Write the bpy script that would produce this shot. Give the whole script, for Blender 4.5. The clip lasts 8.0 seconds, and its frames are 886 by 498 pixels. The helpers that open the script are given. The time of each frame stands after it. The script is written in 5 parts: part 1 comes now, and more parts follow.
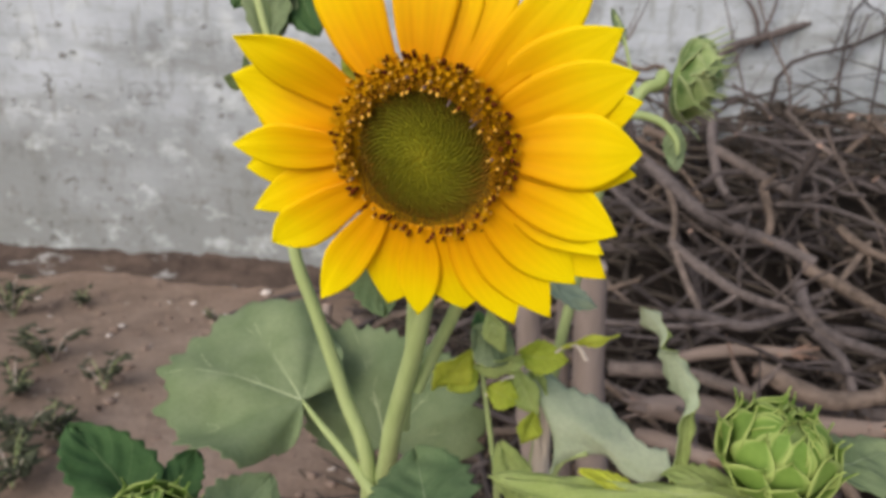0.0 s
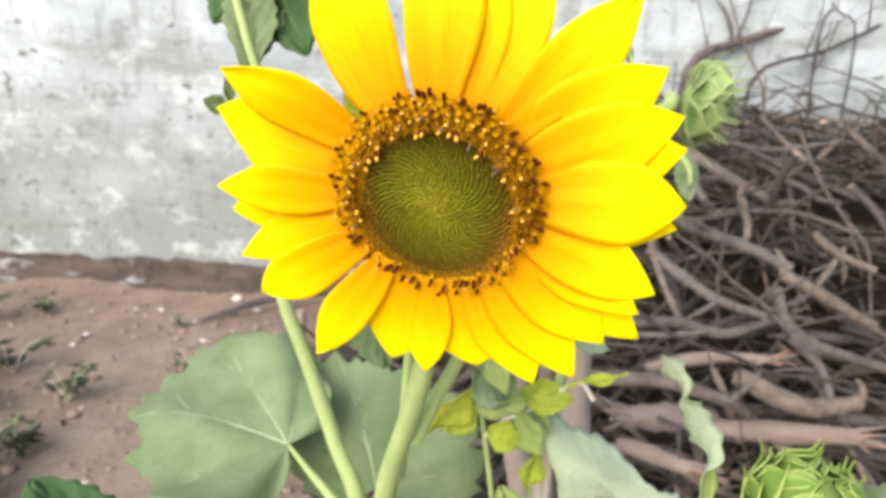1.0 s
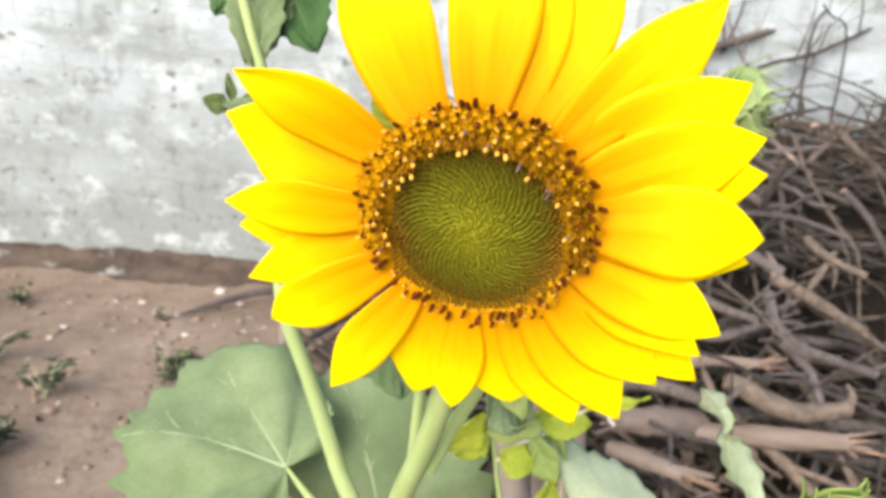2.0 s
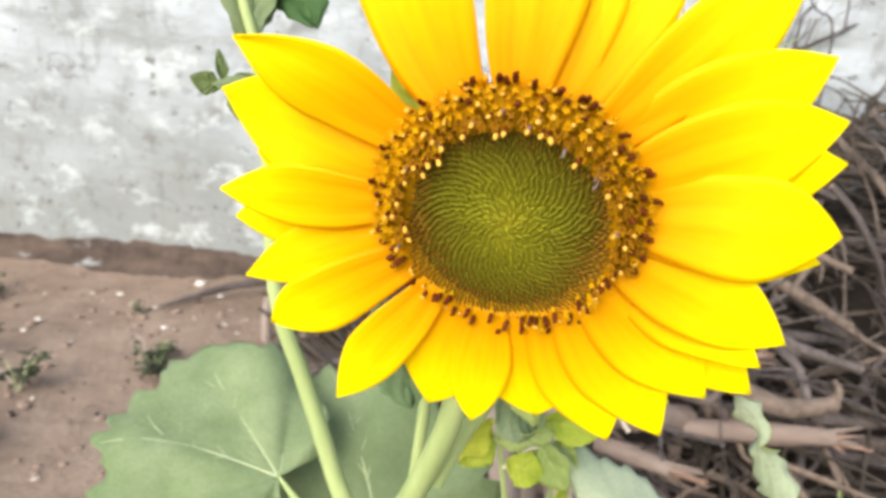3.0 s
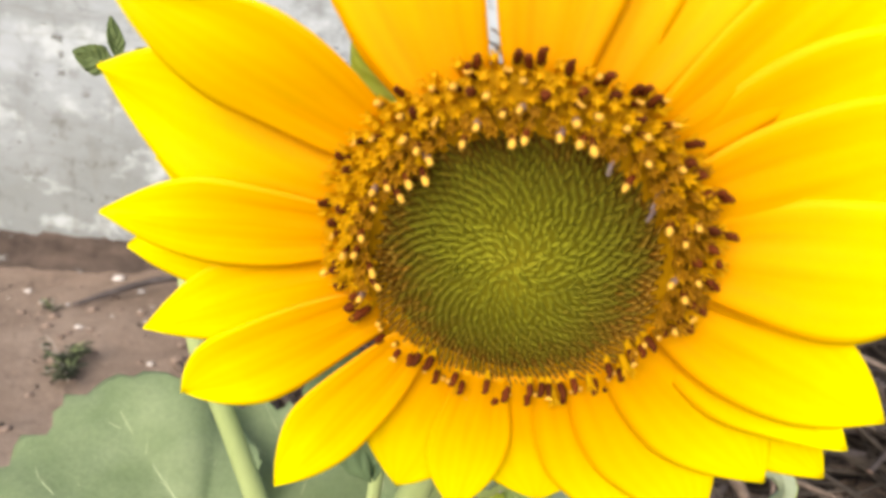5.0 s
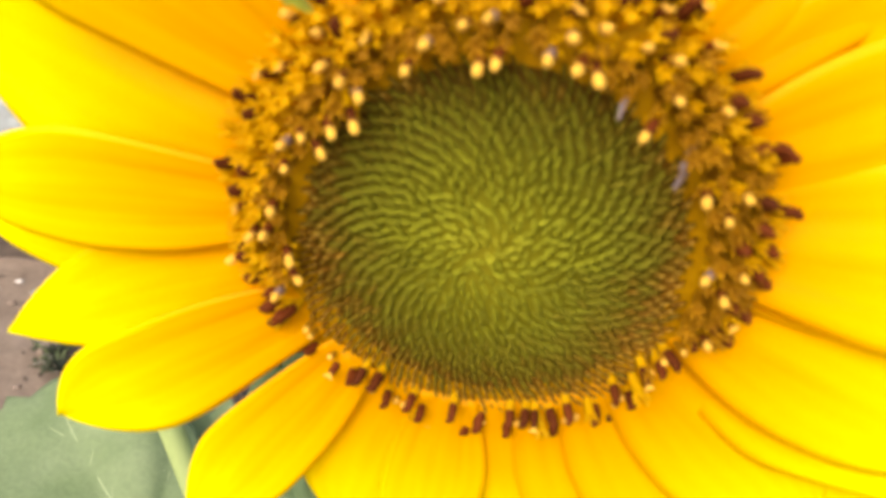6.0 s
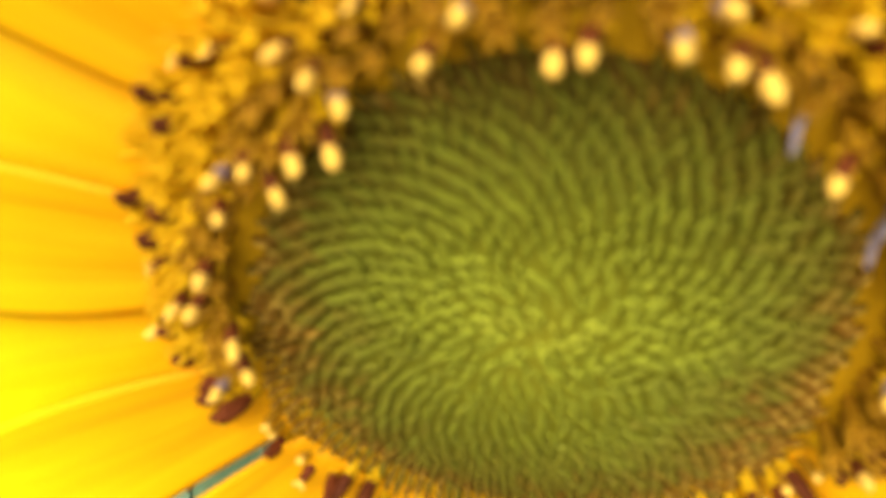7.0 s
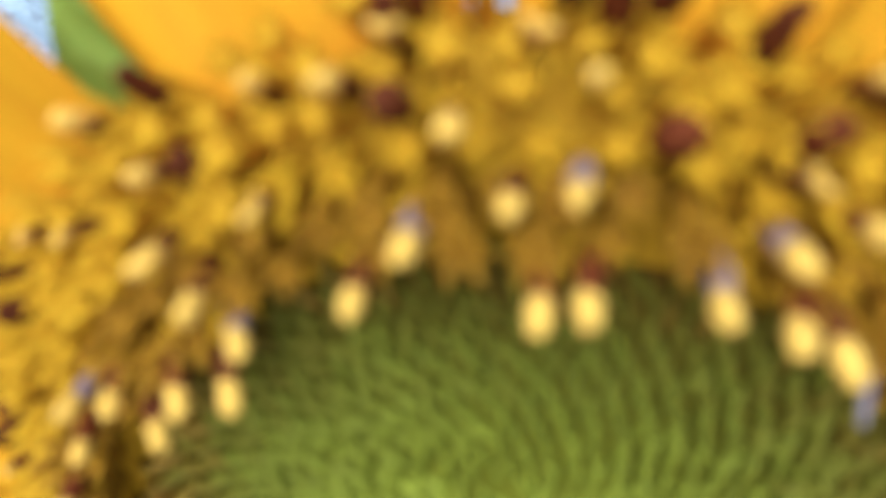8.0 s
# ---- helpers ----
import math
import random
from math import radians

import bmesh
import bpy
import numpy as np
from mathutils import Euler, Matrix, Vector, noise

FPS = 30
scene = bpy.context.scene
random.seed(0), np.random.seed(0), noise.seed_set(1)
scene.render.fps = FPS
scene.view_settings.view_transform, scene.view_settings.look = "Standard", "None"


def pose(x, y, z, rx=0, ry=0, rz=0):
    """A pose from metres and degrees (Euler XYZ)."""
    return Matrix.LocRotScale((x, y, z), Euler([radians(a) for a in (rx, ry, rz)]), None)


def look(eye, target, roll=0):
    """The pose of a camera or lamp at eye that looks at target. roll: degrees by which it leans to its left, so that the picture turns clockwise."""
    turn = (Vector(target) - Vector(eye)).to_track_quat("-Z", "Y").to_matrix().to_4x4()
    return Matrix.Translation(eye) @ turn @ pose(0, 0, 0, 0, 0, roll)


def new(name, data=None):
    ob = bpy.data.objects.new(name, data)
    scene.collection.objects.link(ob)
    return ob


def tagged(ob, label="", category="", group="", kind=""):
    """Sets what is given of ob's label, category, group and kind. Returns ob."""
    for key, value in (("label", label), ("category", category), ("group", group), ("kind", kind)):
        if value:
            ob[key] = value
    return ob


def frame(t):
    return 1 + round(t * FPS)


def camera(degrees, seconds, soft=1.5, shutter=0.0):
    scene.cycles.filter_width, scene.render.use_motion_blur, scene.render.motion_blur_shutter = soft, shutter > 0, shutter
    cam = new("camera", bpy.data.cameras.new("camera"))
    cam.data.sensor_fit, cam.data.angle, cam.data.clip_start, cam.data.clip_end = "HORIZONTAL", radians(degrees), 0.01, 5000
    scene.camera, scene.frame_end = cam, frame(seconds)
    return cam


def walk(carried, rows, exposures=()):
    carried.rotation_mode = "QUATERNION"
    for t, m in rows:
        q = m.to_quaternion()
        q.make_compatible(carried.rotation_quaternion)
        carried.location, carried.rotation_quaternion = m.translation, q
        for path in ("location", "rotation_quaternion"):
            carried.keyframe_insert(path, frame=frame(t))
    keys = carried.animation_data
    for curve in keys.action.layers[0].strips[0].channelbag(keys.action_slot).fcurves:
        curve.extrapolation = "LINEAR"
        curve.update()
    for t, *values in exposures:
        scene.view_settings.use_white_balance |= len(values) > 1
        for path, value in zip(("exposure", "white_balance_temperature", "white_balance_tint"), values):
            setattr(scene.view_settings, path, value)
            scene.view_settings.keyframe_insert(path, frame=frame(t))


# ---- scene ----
cam = camera(67.1, 8.0, soft=3.4)
PATH = [
    (0, (0.0000, 0.0000, 0.9900), (-0.0138, 0.2881, 0.9074), 2.14),
    (0.5, (-0.0115, 0.0224, 0.9958), (-0.0167, 0.3108, 0.9131), 2.10),
    (1, (-0.0192, 0.0347, 1.0027), (-0.0201, 0.3231, 0.9199), 2.67),
    (1.5, (-0.0312, 0.0441, 1.0071), (-0.0290, 0.3325, 0.9243), 3.07),
    (1.7, (-0.0336, 0.0536, 1.0074), (-0.0292, 0.3414, 0.9228), 3.53),
    (2.8, (-0.0519, 0.0848, 0.9971), (-0.0397, 0.3719, 0.9110), 4.71),
    (3, (-0.0520, 0.0915, 0.9979), (-0.0364, 0.3779, 0.9099), 4.89),
    (3.5, (-0.0538, 0.1098, 0.9978), (-0.0171, 0.3949, 0.9121), 5.83),
    (4, (-0.0682, 0.1260, 0.9991), (-0.0212, 0.4095, 0.9129), 5.44),
    (4.5, (-0.0618, 0.1385, 0.9998), (-0.0073, 0.4205, 0.9133), 5.92),
    (5, (-0.0604, 0.1516, 0.9926), (-0.0144, 0.4338, 0.9019), 6.28),
    (5.2, (-0.0527, 0.1560, 0.9895), (-0.0080, 0.4378, 0.8970), 6.39),
    (6.3, (-0.0408, 0.1975, 0.9787), (0.0052, 0.4789, 0.8854), 6.87),
    (6.5, (-0.0358, 0.2042, 0.9825), (0.0066, 0.4864, 0.8900), 6.75),
    (6.8, (-0.0437, 0.2168, 0.9786), (0.0059, 0.4952, 0.8785), 7.28),
    (7, (-0.0453, 0.2232, 0.9789), (0.0069, 0.4993, 0.8738), 7.77),
    (7.2, (-0.0428, 0.2256, 0.9799), (0.0105, 0.5053, 0.8852), 8.37),
    (7.5, (-0.0479, 0.2292, 0.9854), (0.0116, 0.5056, 0.8850), 9.33),
    (7.7, (-0.0497, 0.2344, 0.9911), (0.0108, 0.5134, 0.8989), 9.76),
    (8, (-0.0424, 0.2411, 0.9882), (0.0214, 0.5164, 0.8875), 9.87),
]
EXPOSURES = [(0.0, -0.32, 6500, 11), (0.3, -0.07, 6500, 8), (0.5, 0.17, 6500, 6), (0.6, 0.27, 6500, 6), (0.9, 0.49, 6500, 7), (1.2, 0.64, 6500, 6), (3.0, 0.6, 6500, 6), (4.0, 0.43, 6700, 9), (5.0, 0.38, 6800, 9), (6.5, 0.54, 7000, 7), (7.0, 0.62, 6200, 1), (7.5, 0.86, 5000, -1), (7.7, 0.70, 5050, 2), (8.0, 0.39, 4700, 0)]
walk(cam, [(t, look(eye, target, roll)) for t, eye, target, roll in PATH], EXPOSURES)
# a small phone lens that stays focused at arm's length
cam.data.dof.use_dof, cam.data.dof.focus_distance, cam.data.dof.aperture_fstop = True, 0.22, 18.0

# ---- world and light: bright, hazy daylight with hardly any shadow ----
world = bpy.data.worlds.new("world")
scene.world = world
world.use_nodes = True
wn = world.node_tree
sky = wn.nodes.new("ShaderNodeTexSky")
sky.sky_type, sky.sun_disc, sky.sun_elevation, sky.sun_rotation = "NISHITA", False, radians(36), radians(212)
sky.dust_density, sky.air_density = 4.0, 1.0
wn.nodes["Background"].inputs["Strength"].default_value = 0.17
wn.links.new(sky.outputs[0], wn.nodes["Background"].inputs["Color"])
sun = new("sun", bpy.data.lights.new("sun", "SUN"))
sun.data.energy, sun.data.angle, sun.data.color = 1.8, radians(80), (1.0, 0.96, 0.90)
sun.matrix_world = look((-2.4, -3.85, 3.3), (0, 0, 0))


# ---- materials ----
def material(name, rough=0.6):
    m = bpy.data.materials.new(name)
    m.use_nodes = True
    b = m.node_tree.nodes["Principled BSDF"]
    b.inputs["Roughness"].default_value = rough
    b.inputs["Specular IOR Level"].default_value = 0.3
    return m, m.node_tree, b


def node(tree, kind, **values):
    n = tree.nodes.new("ShaderNode" + kind)
    for key, value in values.items():
        n.inputs[key.replace("_", " ")].default_value = value
    return n


def noise_of(tree, scale, detail=4.0, rough=0.55, coord="Object", stretch=None):
    c = tree.nodes.new("ShaderNodeTexCoord")
    n = node(tree, "TexNoise", Scale=scale, Detail=detail, Roughness=rough)
    if stretch:
        mp = tree.nodes.new("ShaderNodeMapping")
        mp.inputs["Scale"].default_value = stretch
        tree.links.new(c.outputs[coord], mp.inputs["Vector"])
        tree.links.new(mp.outputs[0], n.inputs["Vector"])
    else:
        tree.links.new(c.outputs[coord], n.inputs["Vector"])
    return n.outputs["Fac"]


def ramp(tree, fac, *stops):
    r = tree.nodes.new("ShaderNodeValToRGB")
    els = r.color_ramp.elements
    while len(els) < len(stops):
        els.new(0.5)
    for e, (at, col) in zip(els, stops):
        e.position, e.color = at, (*col, 1) if len(col) == 3 else col
    tree.links.new(fac, r.inputs["Fac"])
    return r.outputs["Color"]


def mix(tree, fac, a, b, mode="MIX"):
    m = tree.nodes.new("ShaderNodeMix")
    m.data_type, m.blend_type = "RGBA", mode
    for value, slot in ((fac, 0), (a, 6), (b, 7)):
        if isinstance(value, (int, float)):
            m.inputs[slot].default_value = value
        elif isinstance(value, tuple):
            m.inputs[slot].default_value = (*value, 1)
        else:
            tree.links.new(value, m.inputs[slot])
    return m.outputs[2]


def maths(tree, op, a, b=0.0, c=0.0):
    m = tree.nodes.new("ShaderNodeMath")
    m.operation = op
    for slot, value in enumerate((a, b, c)):
        if isinstance(value, (int, float)):
            m.inputs[slot].default_value = value
        else:
            tree.links.new(value, m.inputs[slot])
    return m.outputs[0]


def bump(tree, bsdf, height, strength, distance):
    b = node(tree, "Bump", Strength=strength, Distance=distance)
    tree.links.new(height, b.inputs["Height"])
    tree.links.new(b.outputs[0], bsdf.inputs["Normal"])


def uv_of(tree):
    c = tree.nodes.new("ShaderNodeTexCoord")
    s = tree.nodes.new("ShaderNodeSeparateXYZ")
    tree.links.new(c.outputs["UV"], s.inputs[0])
    return s.outputs[0], s.outputs[1]


def see_through(tree, bsdf, colour, share):
    """Lets part of the light pass through a thin leaf."""
    t = tree.nodes.new("ShaderNodeBsdfTranslucent")
    tree.links.new(colour, t.inputs["Color"])
    m = tree.nodes.new("ShaderNodeMixShader")
    m.inputs[0].default_value = share
    tree.links.new(bsdf.outputs[0], m.inputs[1])
    tree.links.new(t.outputs[0], m.inputs[2])
    tree.links.new(m.outputs[0], tree.nodes["Material Output"].inputs["Surface"])


def random_of(tree):
    return tree.nodes.new("ShaderNodeObjectInfo").outputs["Random"]


def petal_material():
    m, t, b = material("petal", 0.55)
    s, w = uv_of(t)
    n = noise_of(t, 60, 3)
    along = maths(t, "ADD", s, maths(t, "MULTIPLY", maths(t, "SUBTRACT", n, 0.5), 0.16))
    col = ramp(t, along, (0.0, (0.76, 0.34, 0.0)), (0.24, (0.92, 0.485, 0.0)), (0.48, (0.97, 0.635, 0.0)), (0.72, (0.98, 0.79, 0.0)), (1.0, (0.97, 0.86, 0.0)))
    vein = node(t, "TexWave", Scale=1.0)
    vein.bands_direction = "Y"
    c = t.nodes.new("ShaderNodeTexCoord")
    mp = t.nodes.new("ShaderNodeMapping")
    mp.inputs["Scale"].default_value = (0.5, 2.3, 1)
    t.links.new(c.outputs["UV"], mp.inputs["Vector"])
    t.links.new(mp.outputs[0], vein.inputs["Vector"])
    vein.inputs["Distortion"].default_value = 2.2
    # orange flushes of uneven length run up from the base
    flush = noise_of(t, 1.0, 2, coord="UV", stretch=(0.7, 5.0, 1.0))
    flush = maths(t, "MULTIPLY", ramp(t, flush, (0.45, (0, 0, 0)), (0.62, (1, 1, 1))), ramp(t, s, (0.12, (0.6, 0.6, 0.6)), (0.60, (0, 0, 0))))
    col = mix(t, flush, col, (0.80, 0.35, 0.0))
    dark = mix(t, 0.035, col, vein.outputs["Color"], "MULTIPLY")
    tint = mix(t, maths(t, "MULTIPLY", random_of(t), 0.08), dark, (0.95, 0.45, 0.0), "MIX")
    t.links.new(tint, b.inputs["Base Color"])
    bump(t, b, vein.outputs["Fac"], 0.08, 0.0004)
    b.inputs["Specular IOR Level"].default_value = 0.12
    see_through(t, b, tint, 0.30)
    return m


def leaf_material(name, base, light, vein_colour, share=0.2):
    m, t, b = material(name, 0.75)
    s, w = uv_of(t)
    across = maths(t, "ABSOLUTE", maths(t, "SUBTRACT", w, 0.5))
    n = noise_of(t, 35, 5)
    col = ramp(t, n, (0.3, base), (0.7, light))
    fine = noise_of(t, 420, 3)
    patch = noise_of(t, 9, 3)
    col = mix(t, 0.45, col, ramp(t, patch, (0.36, (0.50, 0.62, 0.50)), (0.62, (1.10, 1.08, 1.06))), "MULTIPLY")
    col = mix(t, 0.35, col, ramp(t, fine, (0.3, (0.6, 0.6, 0.6)), (0.7, (1, 1, 1))), "MULTIPLY")
    rib = maths(t, "LESS_THAN", across, maths(t, "SUBTRACT", 0.0095, maths(t, "MULTIPLY", s, 0.007)))
    # side veins run forward and outward from the midrib
    slant = maths(t, "SUBTRACT", s, maths(t, "MULTIPLY", across, 0.75))
    saw = maths(t, "PINGPONG", maths(t, "MULTIPLY", slant, 4.6), 0.5)
    side = maths(t, "LESS_THAN", saw, 0.018)
    lines = maths(t, "MAXIMUM", rib, maths(t, "MULTIPLY", side, 0.3))
    col = mix(t, maths(t, "MULTIPLY", lines, 0.8), col, vein_colour)
    t.links.new(col, b.inputs["Base Color"])
    h = maths(t, "ADD", maths(t, "MULTIPLY", saw, 0.7), maths(t, "ADD", maths(t, "MULTIPLY", fine, 0.3), maths(t, "MULTIPLY", n, 1.4)))
    bump(t, b, h, 0.6, 0.0022)
    see_through(t, b, col, share)
    return m


def plain_material(name, dark, light, scale, rough=0.7, stretch=None, bumped=0.3, depth=0.001, varied=0.0):
    m, t, b = material(name, rough)
    n = noise_of(t, scale, 6, 0.6, stretch=stretch)
    big = noise_of(t, scale * 0.13, 3, stretch=stretch)
    col = ramp(t, n, (0.3, dark), (0.7, light))
    col = mix(t, 0.5, col, ramp(t, big, (0.3, dark), (0.7, light)))
    if varied:
        r = random_of(t)
        col = mix(t, varied, col, ramp(t, r, (0.0, (0.40, 0.38, 0.42)), (0.5, (0.95, 0.93, 1.0)), (0.8, (1.25, 1.12, 1.0)), (1.0, (1.4, 1.22, 1.06))), "MULTIPLY")
    t.links.new(col, b.inputs["Base Color"])
    bump(t, b, n, bumped, depth)
    return m


def wall_material():
    m, t, b = material("whitewash", 0.9)
    big = noise_of(t, 1.5, 6, 0.62, stretch=(0.8, 1, 1.5))
    mid = noise_of(t, 4.2, 5, 0.6, stretch=(0.8, 1, 1.2))
    fine = noise_of(t, 60, 5, 0.6)
    base = ramp(t, mid, (0.32, (0.318, 0.354, 0.386)), (0.46, (0.416, 0.462, 0.512)), (0.62, (0.490, 0.542, 0.605)))
    c = t.nodes.new("ShaderNodeTexCoord")
    sp = t.nodes.new("ShaderNodeSeparateXYZ")
    t.links.new(c.outputs["Object"], sp.inputs[0])
    # old damp stains, where the lime has worn thin, in broad level bands
    rise = maths(t, "ADD", sp.outputs[2], maths(t, "MULTIPLY", maths(t, "SUBTRACT", big, 0.5), 1.5))
    worn = ramp(t, rise, (0.30, (1, 1, 1)), (0.95, (0, 0, 0)))
    col = mix(t, maths(t, "MULTIPLY", worn, 0.85), base, (0.238, 0.258, 0.262))
    band = noise_of(t, 3.4, 5, 0.65, stretch=(0.45, 1, 2.2))
    col = mix(t, ramp(t, band, (0.50, (0, 0, 0)), (0.66, (0.75, 0.75, 0.75))), col, (0.248, 0.268, 0.272))
    spots = noise_of(t, 8, 4, 0.6, stretch=(1.0, 1, 0.9))
    col = mix(t, ramp(t, spots, (0.56, (0, 0, 0)), (0.68, (0.65, 0.65, 0.65))), col, (0.195, 0.207, 0.208))
    dabs = noise_of(t, 15, 4, 0.65, stretch=(0.9, 1, 0.9))
    col = mix(t, maths(t, "MULTIPLY", ramp(t, dabs, (0.57, (0, 0, 0)), (0.65, (0.8, 0.8, 0.8))), ramp(t, rise, (0.55, (0.9, 0.9, 0.9)), (1.15, (0.1, 0.1, 0.1)))), col, (0.185, 0.188, 0.180))
    flake = noise_of(t, 6.5, 5, 0.65, stretch=(0.8, 1, 1.2))
    col = mix(t, ramp(t, flake, (0.55, (0, 0, 0)), (0.66, (0.8, 0.8, 0.8))), col, (0.545, 0.60, 0.635))
    # brick courses that show faintly through the lime
    br = t.nodes.new("ShaderNodeTexBrick")
    br.inputs["Scale"].default_value = 1.0
    br.inputs["Brick Width"].default_value, br.inputs["Row Height"].default_value = 0.24, 0.085
    br.inputs["Mortar Size"].default_value, br.inputs["Mortar Smooth"].default_value = 0.008, 1.0
    sw = t.nodes.new("ShaderNodeCombineXYZ")
    wob = maths(t, "MULTIPLY", maths(t, "SUBTRACT", noise_of(t, 9, 3), 0.5), 0.07)
    t.links.new(maths(t, "ADD", sp.outputs[0], wob), sw.inputs[0])
    t.links.new(maths(t, "ADD", sp.outputs[2], wob), sw.inputs[1])
    t.links.new(sw.outputs[0], br.inputs["Vector"])
    joint = maths(t, "MULTIPLY", br.outputs["Fac"], ramp(t, noise_of(t, 2.6, 3), (0.45, (0, 0, 0)), (0.62, (1, 1, 1))))
    col = mix(t, maths(t, "MULTIPLY", joint, 0.26), col, (0.19, 0.195, 0.185))
    # cracks and scratches: thin, short and dark, mostly level
    crack = noise_of(t, 7, 2, 0.5, stretch=(0.75, 1, 1.5))
    line = ramp(t, maths(t, "ABSOLUTE", maths(t, "SUBTRACT", crack, 0.5)), (0.0, (1, 1, 1)), (0.010, (0, 0, 0)))
    where = ramp(t, noise_of(t, 5.5, 3, 0.6), (0.60, (0, 0, 0)), (0.66, (0.85, 0.85, 0.85)))
    col = mix(t, maths(t, "MULTIPLY", line, where), col, (0.09, 0.09, 0.085))
    chip = noise_of(t, 17, 3, 0.6, stretch=(0.8, 1, 1.2))
    col = mix(t, ramp(t, chip, (0.655, (0, 0, 0)), (0.675, (0.8, 0.8, 0.8))), col, (0.13, 0.13, 0.12))
    drip = noise_of(t, 10, 3, 0.55, stretch=(2.2, 1, 0.5))
    col = mix(t, ramp(t, drip, (0.58, (0, 0, 0)), (0.68, (0.45, 0.45, 0.45))), col, (0.225, 0.232, 0.222))
    t.links.new(col, b.inputs["Base Color"])
    bump(t, b, maths(t, "ADD", mid, maths(t, "ADD", maths(t, "MULTIPLY", fine, 0.4), maths(t, "MULTIPLY", flake, 0.6))), 0.7, 0.014)
    return m


def soil_material():
    m, t, b = material("soil", 0.95)
    big = noise_of(t, 1.7, 5, 0.6)
    mid = noise_of(t, 14, 6, 0.65)
    fine = noise_of(t, 130, 5, 0.7)
    col = ramp(t, big, (0.32, (0.215, 0.160, 0.124)), (0.5, (0.305, 0.232, 0.186)), (0.68, (0.370, 0.290, 0.238)))
    col = mix(t, 0.42, col, ramp(t, mid, (0.3, (0.45, 0.42, 0.40)), (0.6, (1.0, 1.0, 1.0))), "MULTIPLY")
    col = mix(t, 0.5, col, ramp(t, fine, (0.3, (0.55, 0.52, 0.50)), (0.65, (1.15, 1.12, 1.1))), "MULTIPLY")
    t.links.new(col, b.inputs["Base Color"])
    bump(t, b, maths(t, "ADD", maths(t, "MULTIPLY", mid, 1.0), maths(t, "MULTIPLY", fine, 0.35)), 0.8, 0.02)
    return m


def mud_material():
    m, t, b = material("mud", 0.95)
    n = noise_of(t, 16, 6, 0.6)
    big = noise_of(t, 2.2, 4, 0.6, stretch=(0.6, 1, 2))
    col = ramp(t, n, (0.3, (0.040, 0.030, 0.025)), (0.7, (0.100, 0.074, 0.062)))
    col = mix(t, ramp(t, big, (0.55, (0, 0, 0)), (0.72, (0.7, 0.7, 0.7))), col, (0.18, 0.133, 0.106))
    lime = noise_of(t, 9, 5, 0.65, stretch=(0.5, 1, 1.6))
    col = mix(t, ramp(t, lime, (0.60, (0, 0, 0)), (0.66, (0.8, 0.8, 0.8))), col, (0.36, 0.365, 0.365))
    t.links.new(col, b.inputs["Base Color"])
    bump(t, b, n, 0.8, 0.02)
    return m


def disc_material(name, scale=1.0):
    """Green in the middle of the disc, olive brown towards its rim."""
    m, t, b = material(name, 0.6)
    g = t.nodes.new("ShaderNodeNewGeometry")
    s, w = uv_of(t)
    n = noise_of(t, 300, 3)
    f = maths(t, "ADD", s, maths(t, "MULTIPLY", maths(t, "SUBTRACT", n, 0.5), 0.18))
    col = ramp(t, f, (0.0, (0.300, 0.290, 0.022)), (0.10, (0.275, 0.270, 0.020)), (0.24, (0.238, 0.242, 0.017)), (0.46, (0.178, 0.180, 0.012)), (0.62, (0.148, 0.146, 0.011)), (0.84, (0.128, 0.100, 0.008)), (0.95, (0.150, 0.074, 0.006)), (1.0, (0.170, 0.076, 0.005)))
    # paler tips; the dark foot is shade between florets painted in
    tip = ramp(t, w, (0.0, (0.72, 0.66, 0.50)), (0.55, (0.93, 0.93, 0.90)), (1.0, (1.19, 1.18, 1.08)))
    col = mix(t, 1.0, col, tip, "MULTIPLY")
    # the outermost closed florets have pale yellow tips
    rim = maths(t, "MULTIPLY", ramp(t, s, (0.86, (0, 0, 0)), (0.95, (1, 1, 1))), ramp(t, w, (0.80, (0, 0, 0)), (1.0, (0.6, 0.6, 0.6))))
    col = mix(t, rim, col, (0.62, 0.40, 0.06))
    t.links.new(col, b.inputs["Base Color"])
    return m


def bract_material(name, dark, light, edge):
    m, t, b = material(name, 0.65)
    s, w = uv_of(t)
    across = maths(t, "ABSOLUTE", maths(t, "SUBTRACT", w, 0.5))
    n = noise_of(t, 60, 4)
    col = ramp(t, n, (0.3, dark), (0.7, light))
    col = mix(t, ramp(t, across, (0.30, (0, 0, 0)), (0.49, (0.60, 0.60, 0.60))), col, edge)
    fine = noise_of(t, 700, 3)
    t.links.new(col, b.inputs["Base Color"])
    bump(t, b, fine, 0.4, 0.0006)
    see_through(t, b, col, 0.2)
    return m


PETAL = petal_material()
BUD_BRACT = bract_material("bract_pale_edge", (0.135, 0.255, 0.040), (0.230, 0.375, 0.075), (0.56, 0.66, 0.22))
BUD_BRACT_SIDE = bract_material("bract_blotched", (0.10, 0.19, 0.045), (0.37, 0.47, 0.20), (0.50, 0.58, 0.30))
LEAF = leaf_material("leaf", (0.190, 0.262, 0.128), (0.278, 0.352, 0.198), (0.38, 0.46, 0.28))
LEAF_TEAL = leaf_material("leaf_teal", (0.105, 0.178, 0.082), (0.175, 0.255, 0.125), (0.26, 0.34, 0.19))
LEAF_PALE = leaf_material("leaf_pale", (0.42, 0.51, 0.36), (0.54, 0.62, 0.46), (0.46, 0.52, 0.38), 0.25)
LEAF_DARK = leaf_material("leaf_dark", (0.050, 0.120, 0.040), (0.095, 0.190, 0.062), (0.22, 0.30, 0.13))
